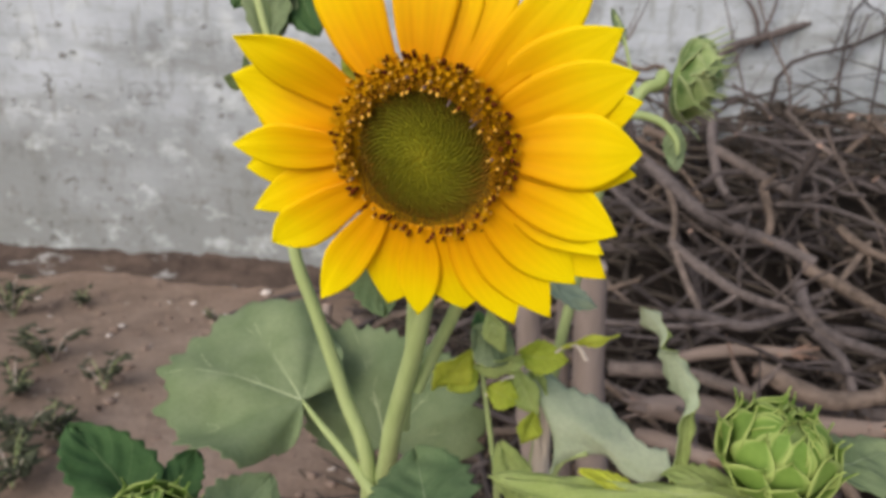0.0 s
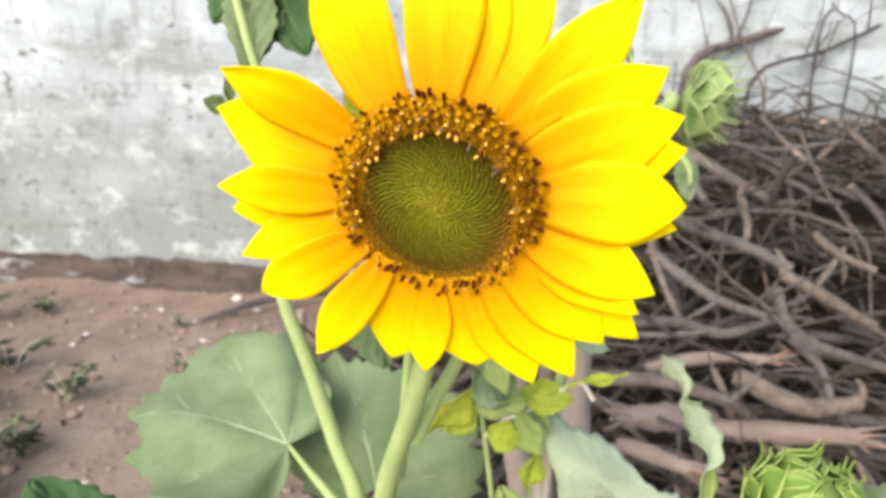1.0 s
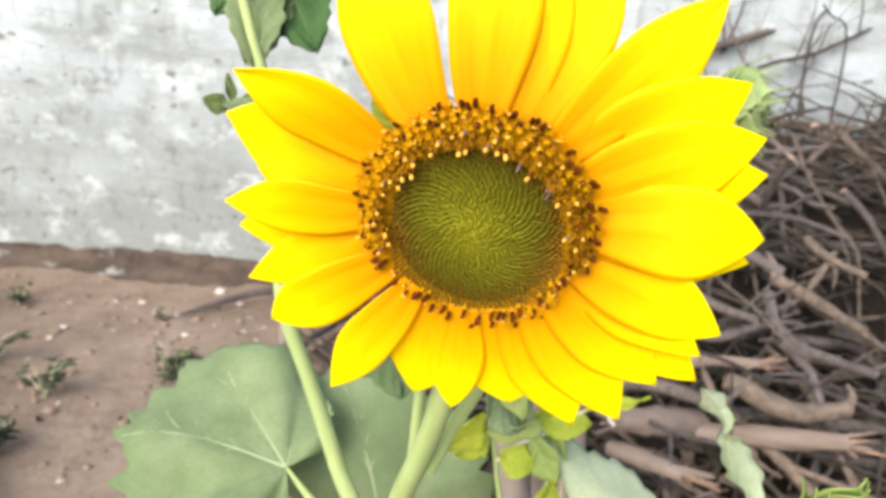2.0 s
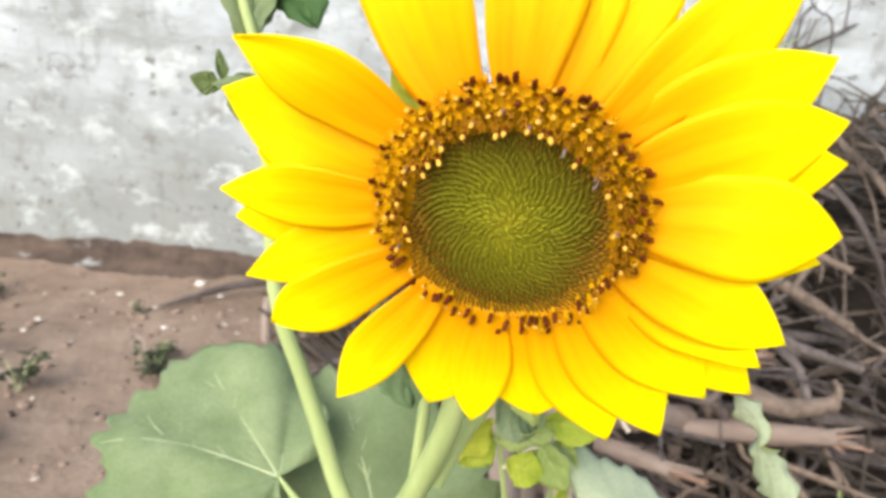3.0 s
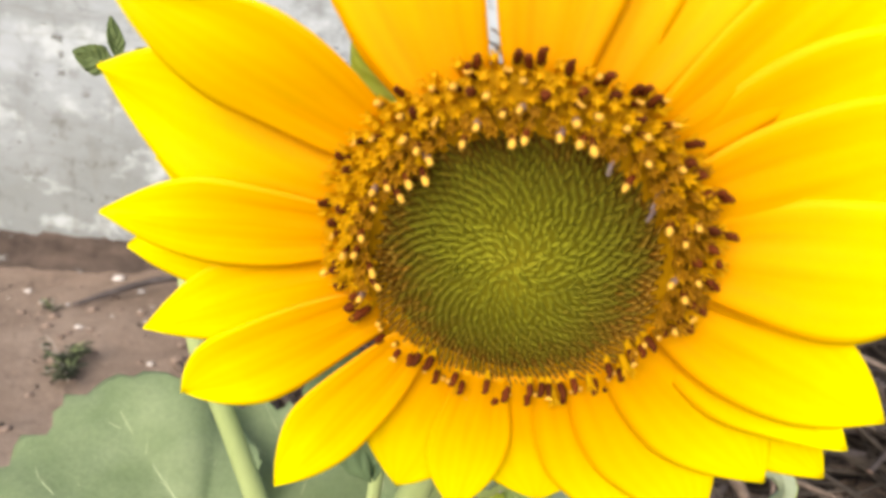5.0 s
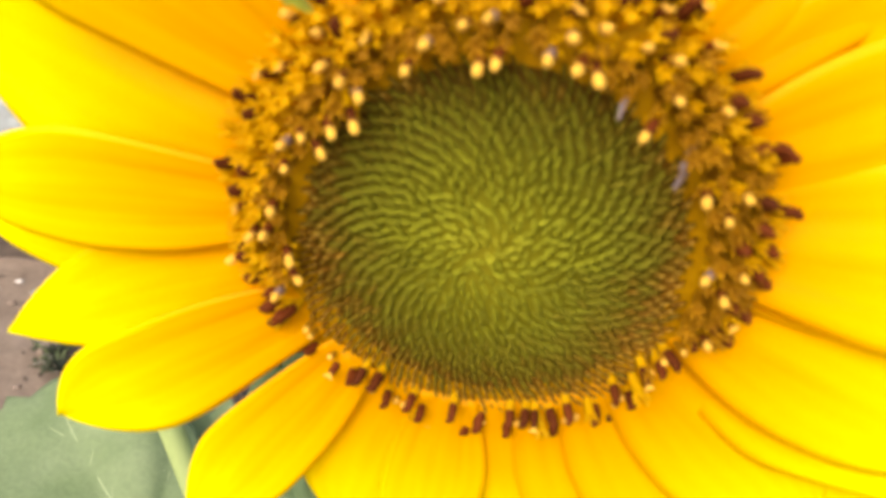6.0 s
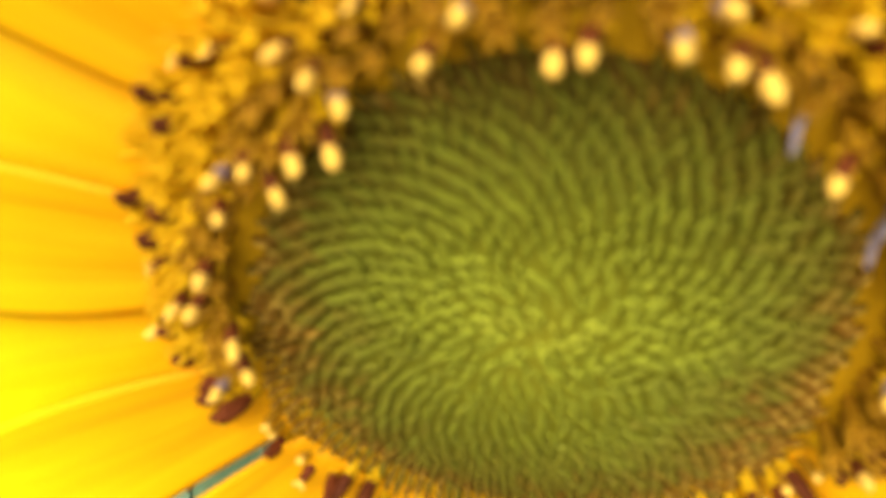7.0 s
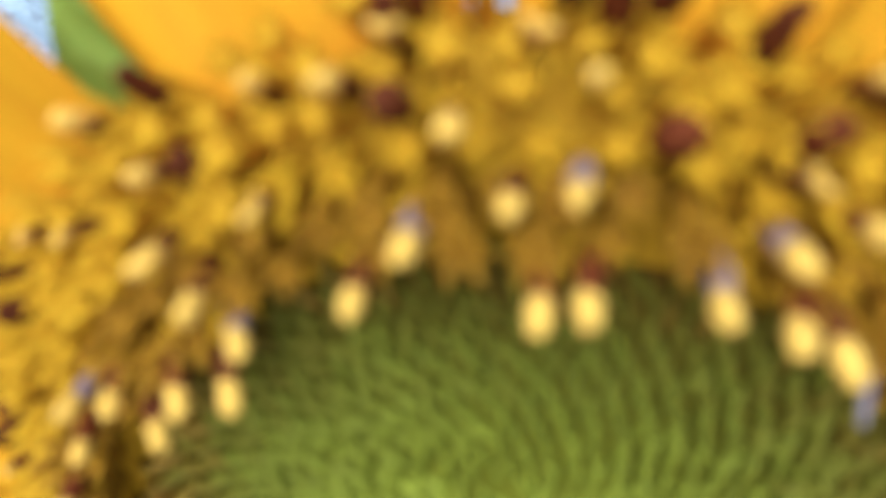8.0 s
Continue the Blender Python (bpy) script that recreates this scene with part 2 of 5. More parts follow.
LEAF_YELLOW = leaf_material("leaf_yellow", (0.64, 0.70, 0.07), (0.80, 0.85, 0.15), (0.80, 0.78, 0.34), 0.45)
LEAF_OLIVE = leaf_material("leaf_olive", (0.11, 0.165, 0.055), (0.19, 0.255, 0.095), (0.30, 0.37, 0.17))
LEAF_DULL = leaf_material("leaf_dull", (0.055, 0.065, 0.04), (0.11, 0.12, 0.075), (0.14, 0.15, 0.09))
LEAF_LIGHT = leaf_material("leaf_light", (0.42, 0.53, 0.17), (0.58, 0.68, 0.28), (0.60, 0.66, 0.38), 0.42)
LEAF_FRESH = leaf_material("leaf_fresh", (0.52, 0.62, 0.07), (0.70, 0.77, 0.13), (0.62, 0.67, 0.25), 0.42)
BRACT = leaf_material("bract", (0.13, 0.26, 0.05), (0.22, 0.36, 0.09), (0.34, 0.46, 0.16))
STEM = plain_material("stem", (0.28, 0.37, 0.14), (0.45, 0.54, 0.25), 90, 0.6, (1, 1, 0.15), 0.4, 0.0006)
VEIN = plain_material("vein", (0.36, 0.43, 0.25), (0.48, 0.55, 0.34), 90, 0.6)
STEM_DRY = plain_material("stem_dry", (0.50, 0.43, 0.37), (0.74, 0.67, 0.60), 60, 0.8, (1, 1, 0.2), 0.5, 0.001)
DISC = disc_material("disc")
CHAFF = plain_material("chaff", (0.52, 0.255, 0.003), (0.70, 0.380, 0.006), 420, 0.7, None, 0.5, 0.0008)
COROLLA = plain_material("corolla", (0.64, 0.335, 0.003), (0.82, 0.480, 0.008), 500, 0.5)
COROLLA_BROWN = plain_material("corolla_brown", (0.22, 0.098, 0.004), (0.38, 0.180, 0.006), 500, 0.5)
ANTHER = plain_material("anther", (0.080, 0.017, 0.004), (0.140, 0.034, 0.007), 700, 0.6, varied=0.5)
ANTHER_GREY = plain_material("anther_grey", (0.17, 0.10, 0.09), (0.30, 0.20, 0.19), 700, 0.5)
for m in (CHAFF, COROLLA, COROLLA_BROWN, DISC, ANTHER):
    m.node_tree.nodes["Principled BSDF"].inputs["Specular IOR Level"].default_value = 0.08
for m in (COROLLA, CHAFF):
    shader = m.node_tree.nodes["Principled BSDF"]
    see_through(m.node_tree, shader, shader.inputs["Base Color"].links[0].from_socket, 0.3)
HUSK = plain_material("husk", (0.17, 0.12, 0.12), (0.27, 0.21, 0.21), 600, 0.5)
POLLEN = plain_material("pollen", (0.76, 0.41, 0.04), (0.86, 0.51, 0.08), 900, 0.8)
WALL = wall_material()
SOIL = soil_material()
MUD = mud_material()
BARK = plain_material("bark", (0.032, 0.028, 0.026), (0.213, 0.184, 0.170), 55, 0.9, None, 1.0, 0.006, varied=0.9)
# bark tone darkened to put shade into the gaps of the heap
TWIG = plain_material("twig", (0.022, 0.018, 0.015), (0.110, 0.090, 0.075), 50, 0.9, None, 0.8, 0.004)
# near black: paints shade into the heap's gaps, and colours loose scraps
LITTER_AND_SHADE = plain_material("litter", (0.010, 0.008, 0.007), (0.03, 0.022, 0.018), 30, 0.95, None, 0.8, 0.01)
LOG = plain_material("split_log", (0.13, 0.098, 0.085), (0.37, 0.295, 0.255), 22, 0.9, (0.2, 1, 1), 0.9, 0.006)
WOOD_END = plain_material("wood_end", (0.24, 0.15, 0.115), (0.42, 0.29, 0.23), 60, 0.8)
STAKE = plain_material("stake_wood", (0.19, 0.155, 0.14), (0.38, 0.32, 0.295), 30, 0.9, (1, 1, 0.12), 0.6, 0.004)
STONE = plain_material("stone", (0.45, 0.40, 0.37), (0.72, 0.67, 0.64), 40, 0.85)
CLOD = plain_material("clod", (0.19, 0.138, 0.110), (0.31, 0.235, 0.195), 50, 0.95)


# ---- mesh helpers ----
def mesh_of(name, pieces):
    """One mesh from pieces of (verts, faces, uvs or None, material), smooth shaded."""
    verts, faces, uvs, mats, index = [], [], [], [], []
    for v, f, uv, mat in pieces:
        base = len(verts)
        verts += [tuple(p) for p in v]
        uvs += [tuple(p) for p in uv] if uv is not None else [(0.5, 0.5)] * len(v)
        faces += [tuple(base + k for k in q) for q in f]
        if mat not in mats:
            mats.append(mat)
        index += [mats.index(mat)] * len(f)
    me = bpy.data.meshes.new(name)
    me.from_pydata(verts, [], faces)
    layer = me.uv_layers.new(name="UVMap")
    loops = np.empty(len(me.loops), dtype=np.int32)
    me.loops.foreach_get("vertex_index", loops)
    layer.data.foreach_set("uv", np.asarray(uvs, dtype=np.float32)[loops].ravel())
    for mat in mats:
        me.materials.append(mat)
    me.polygons.foreach_set("material_index", index)
    me.polygons.foreach_set("use_smooth", [True] * len(faces))
    me.update()
    return me


def root(name, at, label, category, group="", kind=""):
    ob = new(name)
    ob.empty_display_size = 0.02
    ob.location = at
    return tagged(ob, label, category, group, kind)


def part(name, pieces, parent, label="", m=None, origin=(0, 0, 0), kind=""):
    """A mesh under a thing or a part; its points are given from origin."""
    me = pieces if isinstance(pieces, bpy.types.Mesh) else mesh_of(name, pieces)
    ob = new(name, me)
    ob.parent = parent
    ob.matrix_basis = (m or Matrix()) if m is not None else Matrix.Translation(-Vector(origin))
    return tagged(ob, label, kind=kind)


def sheet(fn, nu, nv, thick, mat):
    """A thin curved sheet with two sides and a rim, from fn(s, w) with s 0..1 and w -1..1."""
    P = np.array([[fn(i / nu, 2 * j / nv - 1) for j in range(nv + 1)] for i in range(nu + 1)], float)
    du, dv = np.gradient(P, axis=0), np.gradient(P, axis=1)
    N = np.cross(dv, du)
    N /= np.maximum(np.linalg.norm(N, axis=2, keepdims=True), 1e-12)
    top, low = (P - N * thick / 2).reshape(-1, 3), (P + N * thick / 2).reshape(-1, 3)
    uv = [(i / nu, j / nv) for i in range(nu + 1) for j in range(nv + 1)]
    k, half = nv + 1, (nu + 1) * (nv + 1)
    quads = [(i * k + j, i * k + j + 1, (i + 1) * k + j + 1, (i + 1) * k + j) for i in range(nu) for j in range(nv)]
    faces = quads + [tuple(half + q for q in reversed(f)) for f in quads]
    rim = [j for j in range(nv + 1)] + [i * k + nv for i in range(1, nu + 1)] + [nu * k + j for j in range(nv - 1, -1, -1)] + [i * k for i in range(nu - 1, 0, -1)]
    faces += [(rim[n], half + rim[n], half + rim[(n + 1) % len(rim)], rim[(n + 1) % len(rim)]) for n in range(len(rim))]
    return (np.concatenate([top, low]), faces, uv + uv, mat)


def smooth_line(points, steps):
    """Catmull-Rom through the points."""
    p = np.array(points, float)
    p = np.concatenate([[2 * p[0] - p[1]], p, [2 * p[-1] - p[-2]]])
    out = []
    for a, b, c, d in zip(p[:-3], p[1:-2], p[2:-1], p[3:]):
        for n in range(steps):
            t = n / steps
            out.append(0.5 * (2 * b + (c - a) * t + (2 * a - 5 * b + 4 * c - d) * t * t + (3 * b - a - 3 * c + d) * t ** 3))
    return np.array(out + [p[-2]])


def tube(points, radii, mat, sides=8, steps=5, end_mat=None, rough=0.0, rng=None):
    """A tapered round stalk along the points; returns pieces."""
    line = smooth_line(points, steps) if steps > 1 else np.array(points, float)
    r = np.interp(np.linspace(0, 1, len(line)), np.linspace(0, 1, len(radii)), radii)
    t = np.gradient(line, axis=0)
    t /= np.linalg.norm(t, axis=1, keepdims=True)
    side = np.cross(t[0], (0.3, 0.2, 0.93) if abs(t[0][2]) < 0.9 else (1, 0, 0))
    verts = []
    for q, a, way in zip(line, r, t):
        side = side - way * (side @ way)
        side /= np.linalg.norm(side)
        other = np.cross(way, side)
        for n in range(sides):
            g = a * (1 + (rng.uniform(-rough, rough) if rng else 0))
            verts.append(q + g * (math.cos(2 * math.pi * n / sides) * side + math.sin(2 * math.pi * n / sides) * other))
    rings = len(line)
    faces = [(i * sides + n, i * sides + (n + 1) % sides, (i + 1) * sides + (n + 1) % sides, (i + 1) * sides + n) for i in range(rings - 1) for n in range(sides)]
    uv = [(i / (rings - 1), n / sides) for i in range(rings) for n in range(sides)]
    pieces = [(verts, faces, uv, mat)]
    for ring, flip in ((0, True), (rings - 1, False)):
        cap = verts[ring * sides:(ring + 1) * sides]
        order = tuple(range(sides))
        pieces.append((cap, [order[::-1] if flip else order], None, end_mat or mat))
    return pieces


def blob(centre, size, mat, rng, rough=0.15, rings=4, sides=7):
    """A small lumpy stone or knob."""
    c = np.array(centre, float)
    verts = [c + (0, 0, size[2])]
    for i in range(1, rings):
        for n in range(sides):
            a, b = math.pi * i / rings, 2 * math.pi * (n + 0.5 * (i % 2)) / sides
            k = 1 + rng.uniform(-rough, rough)
            verts.append(c + np.array((size[0] * math.sin(a) * math.cos(b), size[1] * math.sin(a) * math.sin(b), size[2] * math.cos(a))) * k)
    verts.append(c - (0, 0, size[2]))
    last = len(verts) - 1
    faces = [(0, 1 + n, 1 + (n + 1) % sides) for n in range(sides)]
    for i in range(rings - 2):
        o = 1 + i * sides
        faces += [(o + n, o + sides + n, o + sides + (n + 1) % sides, o + (n + 1) % sides) for n in range(sides)]
    o = 1 + (rings - 2) * sides
    faces += [(o + (n + 1) % sides, o + n, last) for n in range(sides)]
    return (verts, faces, None, mat)


# ---- the large structure ----
def wall_line(x):
    return 2.70 - 0.05 * x


def ground_height(x, y):
    gap = wall_line(x) - y
    berm = 0.035 * math.exp(-max(gap, 0.0) ** 2 / 0.018) * (0.8 + 0.45 * noise.noise((x * 1.6, 3.1, 0)))
    near = max(0.0, 1 - (x * x + (y - 2) ** 2) / 36)
    rough = 0.022 * noise.noise((x * 2.3, y * 2.3, 0)) + 0.010 * noise.noise((x * 9, y * 9, 4)) + 0.005 * noise.noise((x * 27, y * 27, 7))
    return berm * (1 if gap > -0.1 else 0) + rough * near


def build_ground():
    xs = np.concatenate([[-3000, -300, -60, -20, -9], np.arange(-4.5, 4.51, 0.045), [9, 20, 60, 300, 3000]])
    ys = np.concatenate([[-3000, -300, -60, -20, -6, -2, -0.5, 0.2], np.arange(0.6, 3.0, 0.03), [3.2, 6, 20, 60, 300, 3000]])
    verts = [(x, y, ground_height(x, y)) for y in ys for x in xs]
    k = len(xs)
    faces = [(j * k + i, j * k + i + 1, (j + 1) * k + i + 1, (j + 1) * k + i) for j in range(len(ys) - 1) for i in range(k - 1)]
    ob = new("ground", mesh_of("ground", [(verts, faces, None, SOIL)]))
    return tagged(ob, "dry reddish brown bare soil with crumbs and small stones", "ground", kind="structure")


def build_wall():
    xs, zs = np.arange(-8, 8.01, 0.08), np.concatenate([[-0.05], np.arange(0.02, 2.7, 0.06)])
    k = len(xs)

    def relief(x, z):
        return 0.016 * noise.noise((x * 1.4, z * 1.4, 2)) + 0.007 * noise.noise((x * 6, z * 6, 5))

    front = [(x, wall_line(x) + relief(x, z), z) for z in zs for x in xs]
    back = [(x, wall_line(x) + 0.28, z) for z in zs for x in xs]
    faces = [(j * k + i, j * k + i + 1, (j + 1) * k + i + 1, (j + 1) * k + i) for j in range(len(zs) - 1) for i in range(k - 1)]
    n = len(front)
    faces += [tuple(n + q for q in reversed(f)) for f in faces]
    top = (len(zs) - 1) * k
    faces += [(top + i, top + i + 1, n + top + i + 1, n + top + i) for i in range(k - 1)]
    faces += [(j * k + e, (j + 1) * k + e, n + (j + 1) * k + e, n + j * k + e) for j in range(len(zs) - 1) for e in (0, k - 1)]
    ob = new("wall_north", mesh_of("wall_north", [(front + back, faces, None, WALL)]))
    tagged(ob, "rough whitewashed wall with grey stains and flaking lime", "wall", kind="structure")
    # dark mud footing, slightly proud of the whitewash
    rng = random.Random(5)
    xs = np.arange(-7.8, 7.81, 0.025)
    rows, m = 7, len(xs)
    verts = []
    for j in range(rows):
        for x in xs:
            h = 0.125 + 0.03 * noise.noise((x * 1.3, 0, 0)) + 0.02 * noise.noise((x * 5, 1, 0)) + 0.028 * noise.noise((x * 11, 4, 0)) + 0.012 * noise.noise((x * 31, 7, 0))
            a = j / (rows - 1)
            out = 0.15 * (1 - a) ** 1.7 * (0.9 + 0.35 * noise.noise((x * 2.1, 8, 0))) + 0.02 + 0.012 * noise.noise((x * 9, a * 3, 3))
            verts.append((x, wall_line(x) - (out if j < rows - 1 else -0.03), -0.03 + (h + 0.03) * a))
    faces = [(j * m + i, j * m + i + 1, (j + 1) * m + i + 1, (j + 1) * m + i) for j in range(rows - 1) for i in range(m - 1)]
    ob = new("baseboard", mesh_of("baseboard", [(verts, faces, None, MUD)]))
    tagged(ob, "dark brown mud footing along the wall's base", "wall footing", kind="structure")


build_ground()
build_wall()

# ---- the sunflower's head ----
HEAD = Matrix(((0.9728, -0.0418, -0.2280, -0.0246), (-0.2318, -0.1753, -0.9568, 0.2803), (0.0, 0.9836, -0.1802, 0.9507), (0, 0, 0, 1)))
DISC_R, DISC_X, DISC_Y = 0.0298, 0.0010, -0.0024


def disc_height(x, y):
    """The disc is a low dome that rounds off at its rim and leans forward at the top."""
    r = math.hypot(x - DISC_X, y - DISC_Y)
    h = 0.0016 - 0.0028 * min(1.0, r / 0.030) ** 2.2
    if r > 0.031:
        h -= 0.0024 * min(1.2, (r - 0.031) / 0.009) ** 1.6
    return h + 0.085 * y


def tip_height(x, y, up):
    """Open florets rise to an even level above the rim and lower away outside it."""
    r = math.hypot(x - DISC_X, y - DISC_Y)
    return 0.0015 + 0.085 * y + up - 0.0052 * min(1.2, max(0.0, r - 0.031) / 0.009) ** 1.6


def petal_mesh(length, width, lift, bend, cup, roll, notch, sweep, blunt, layer, seed):
    """A ray petal along +y from its base, with soft ribs, a shallow channel and an uneven tip."""
    rng = random.Random(seed)
    ph, amp = rng.uniform(0, 6), rng.uniform(0.0002, 0.0006) * (0.2 if cup < 0.02 else 1)

    def fn(s, w):
        peak = 0.50 + 0.16 * max(blunt, 0)
        if s < peak:
            body = 0.5 + 0.5 * math.sin(s / peak * math.pi / 2)
        elif blunt < 0:
            # wedge-shaped end with straight edges
            body = max(0.0, 1 - ((s - peak) / (1 - peak)) ** (2.35 + 1.1 * blunt))
        else:
            body = max(0.0, 1 - ((s - peak) / (1 - peak)) ** (1.55 + 0.35 * blunt)) ** (1.0 - 0.12 * blunt)
        half = width / 2 * max(body, 0.02)
        half *= 1 + 0.03 * math.sin(9 * s + ph) * (1 if w > 0 else -1)
        y = length * s
        if notch and s > 0.8:
            y -= length * notch * (s - 0.8) / 0.2 * math.exp(-((w - 0.15) / 0.28) ** 2)
        x = half * w + sweep * length * s * s
        z = lift * s ** 1.4 - bend * s * s * s + cup * half * (w * w - 0.35) * (1 - 0.4 * s)
        z += roll * w * half / (width / 2) * math.sin(math.pi * min(s + 0.1, 1))
        z += 0.0009 * layer * math.sin(math.pi * min(1, s * 1.1)) ** 0.8 if s < 0.9 else 0
        z += 0.0002 * math.cos(w * 7.8) * (1 - s) ** 0.5 + amp * math.sin(ph + 7 * s + 2.5 * w) * s
        return (x, y, z)

    return mesh_of("petal", [sheet(fn, 24, 14, 0.00045, PETAL)])


# direction of the tip in degrees, reach, width, lift, bend, roll, notch, sideways sweep, bluntness, layer
PETALS = [
    (116.5, 0.096, 0.0325, -0.012, 0.004, 0.002, 0.0, 0.03, 0.5, 0),
    (124, 0.078, 0.018, -0.011, 0.002, 0.000, 0.0, 0.02, 0.0, -2),
    (88, 0.097, 0.0282, -0.013, 0.004, -0.001, 0.0, 0.0, 0.5, 0),
    (77, 0.090, 0.024, -0.009, 0.003, 0.001, 0.0, 0.0, 0.0, -2),
    (67.2, 0.096, 0.0250, -0.012, 0.003, 0.001, 0.0, 0.0, 0.3, -1),
    (47.6, 0.1000, 0.0238, -0.010, 0.003, -0.001, 0.05, -0.03, 0.6, 0),
    (41, 0.082, 0.024, -0.011, 0.002, 0.000, 0.0, 0.0, 0.0, -2),
    (33.4, 0.0932, 0.031, -0.006, 0.003, -0.001, 0.0, -0.05, -0.4, -1),
    (22.9, 0.0923, 0.029, -0.0065, 0.002, 0.000, 0.0, -0.02, -0.3, -0.2),
    (16.0, 0.0910, 0.029, -0.005, 0.002, 0.000, 0.0, 0.0, -0.4, -1.6),
    (4.6, 0.0897, 0.030, 0.001, 0.003, 0.003, 0.0, 0.02, 0.8, 0),
    (357.8, 0.0880, 0.022, -0.003, 0.002, 0.003, 0.0, 0.06, 0.5, -1),
    (342.4, 0.0875, 0.0275, 0.0036, 0.002, 0.001, 0.0, 0.05, -0.2, 0),
    (335.7, 0.0865, 0.026, 0.0050, 0.002, 0.001, 0.0, 0.04, -0.6, -1.9),
    (328.5, 0.0945, 0.028, -0.001, 0.002, 0.000, 0.0, 0.04, -0.4, -1.4),
    (321.5, 0.0870, 0.032, -0.002, 0.002, 0.000, 0.0, 0.06, -0.7, -0.6),
    (308.4, 0.0935, 0.031, -0.003, 0.002, 0.001, 0.0, 0.03, -0.75, -0.9),
    (297.4, 0.0905, 0.031, -0.004, 0.002, 0.001, 0.0, 0.03, -0.75, -1.1),
    (282.0, 0.0800, 0.036, -0.008, 0.001, 0.000, 0.0, 0.0, -0.1, -0.8),
    (266.0, 0.0835, 0.0205, -0.005, 0.002, 0.000, 0.0, 0.0, -0.2, -0.7),
    (254.6, 0.0835, 0.0305, -0.007, 0.003, 0.001, 0.0, -0.02, -0.5, -1.2),
    (235.3, 0.0945, 0.0205, 0.001, 0.003, 0.001, 0.0, -0.02, 0.4, 0),
    (213.0, 0.0905, 0.023, 0.002, 0.004, 0.002, 0.0, 0.03, 0.9, 0),
    (202.0, 0.0935, 0.021, -0.0025, 0.003, -0.001, 0.0, -0.06, 0.2, -1),
    (190.5, 0.0944, 0.027, -0.010, 0.003, 0.000, 0.0, 0.0, 0.3, -2),
    (181.2, 0.0900, 0.022, 0.0012, 0.003, 0.001, 0.0, 0.03, 0.3, 0),
    (176, 0.0840, 0.028, -0.012, 0.003, 0.000, 0.0, 0.0, 0.3, -2),
    (163.0, 0.0945, 0.033, -0.0065, 0.003, -0.001, 0.0, 0.08, 0.3, -1),
    (148.7, 0.0900, 0.024, 0.0078, 0.003, 0.002, 0.0, -0.06, 0.2, 0),
]


def bract_mesh(name, length, width, lift, curl, mat):
    def fn(s, w):
        half = width / 2 * max(0.03, (1 - s ** 1.9) ** 0.85 * (0.75 + 0.25 * math.sin(min(1, s * 2.5) * math.pi / 2)))
        return (half * w, length * s, lift * s - curl * s ** 3 + 0.14 * half * w * w)

    return mesh_of(name, [sheet(fn, 9, 6, 0.0006, mat)])


def ring_inner(a):
    """Inner edge of the ring of open florets: it is narrowest at the bottom of the head."""
    return 0.0288 + 0.0078 * max(0.0, -math.sin(a) - 0.05) ** 0.8


# where the tips of single florets stand: direction in degrees, millimetres from the disc's middle
INNER_TIPS = [(1, 33.6), (7, 30.4), (24, 33.2), (31, 31.1), (54, 29.3), (54, 34.6), (72, 31.4), (76, 31.7), (80, 34.6), (83, 31.6), (94, 30.5), (96, 35.5), (99, 29.8), (101, 34.8), (110, 33.3), (115, 31.1), (129, 30.6), (130, 33.6), (135, 28.1), (141, 29.5), (147, 29.0), (147, 32.1), (152, 33.7), (157, 32.0), (171, 32.1), (179, 33.2), (186, 29.6), (192, 29.0), (198, 34.1)]
OUTER_TIPS = [(6, 36.1), (26, 36.3), (45, 38.1), (55, 41.7), (60, 37.7), (61, 43.9), (66, 36.9), (66, 41.3), (74, 36.8), (77, 42.3), (80, 37.6), (96, 39.7), (100, 41.4), (106, 37.9), (109, 42.0), (114, 40.2), (119, 41.2), (121, 36.4), (130, 39.7), (133, 36.2), (134, 43.5), (141, 39.7), (146, 41.9), (176, 39.0), (181, 36.2), (192, 42.2), (346, 35.1), (351, 38.1)]
OUTER_DARK = [(18, 42.6), (29, 43.0), (31, 42.4), (47, 42.6), (63, 43.0), (66, 44.0), (68, 43.2), (75, 43.0), (85, 42.6), (92, 44.2), (95, 43.2), (97, 44.0), (107, 43.6), (109, 42.8), (128, 43.6), (152, 42.6), (168, 42.4)]
LOWER_TIPS = [(221, 41.5), (227, 41.9), (230, 37.5), (231, 42.0), (236, 34.8), (237, 42.2), (240, 33.1), (243, 41.0), (248, 41.3), (253, 34.6), (254, 42.2), (261, 40.1), (266, 33.4), (274, 36.7), (283, 33.4), (288, 33.6), (290, 34.3), (295, 35.4), (296, 41.3), (301, 34.1), (316, 33.4), (327, 33.3), (336, 34.0), (350, 35.3)]


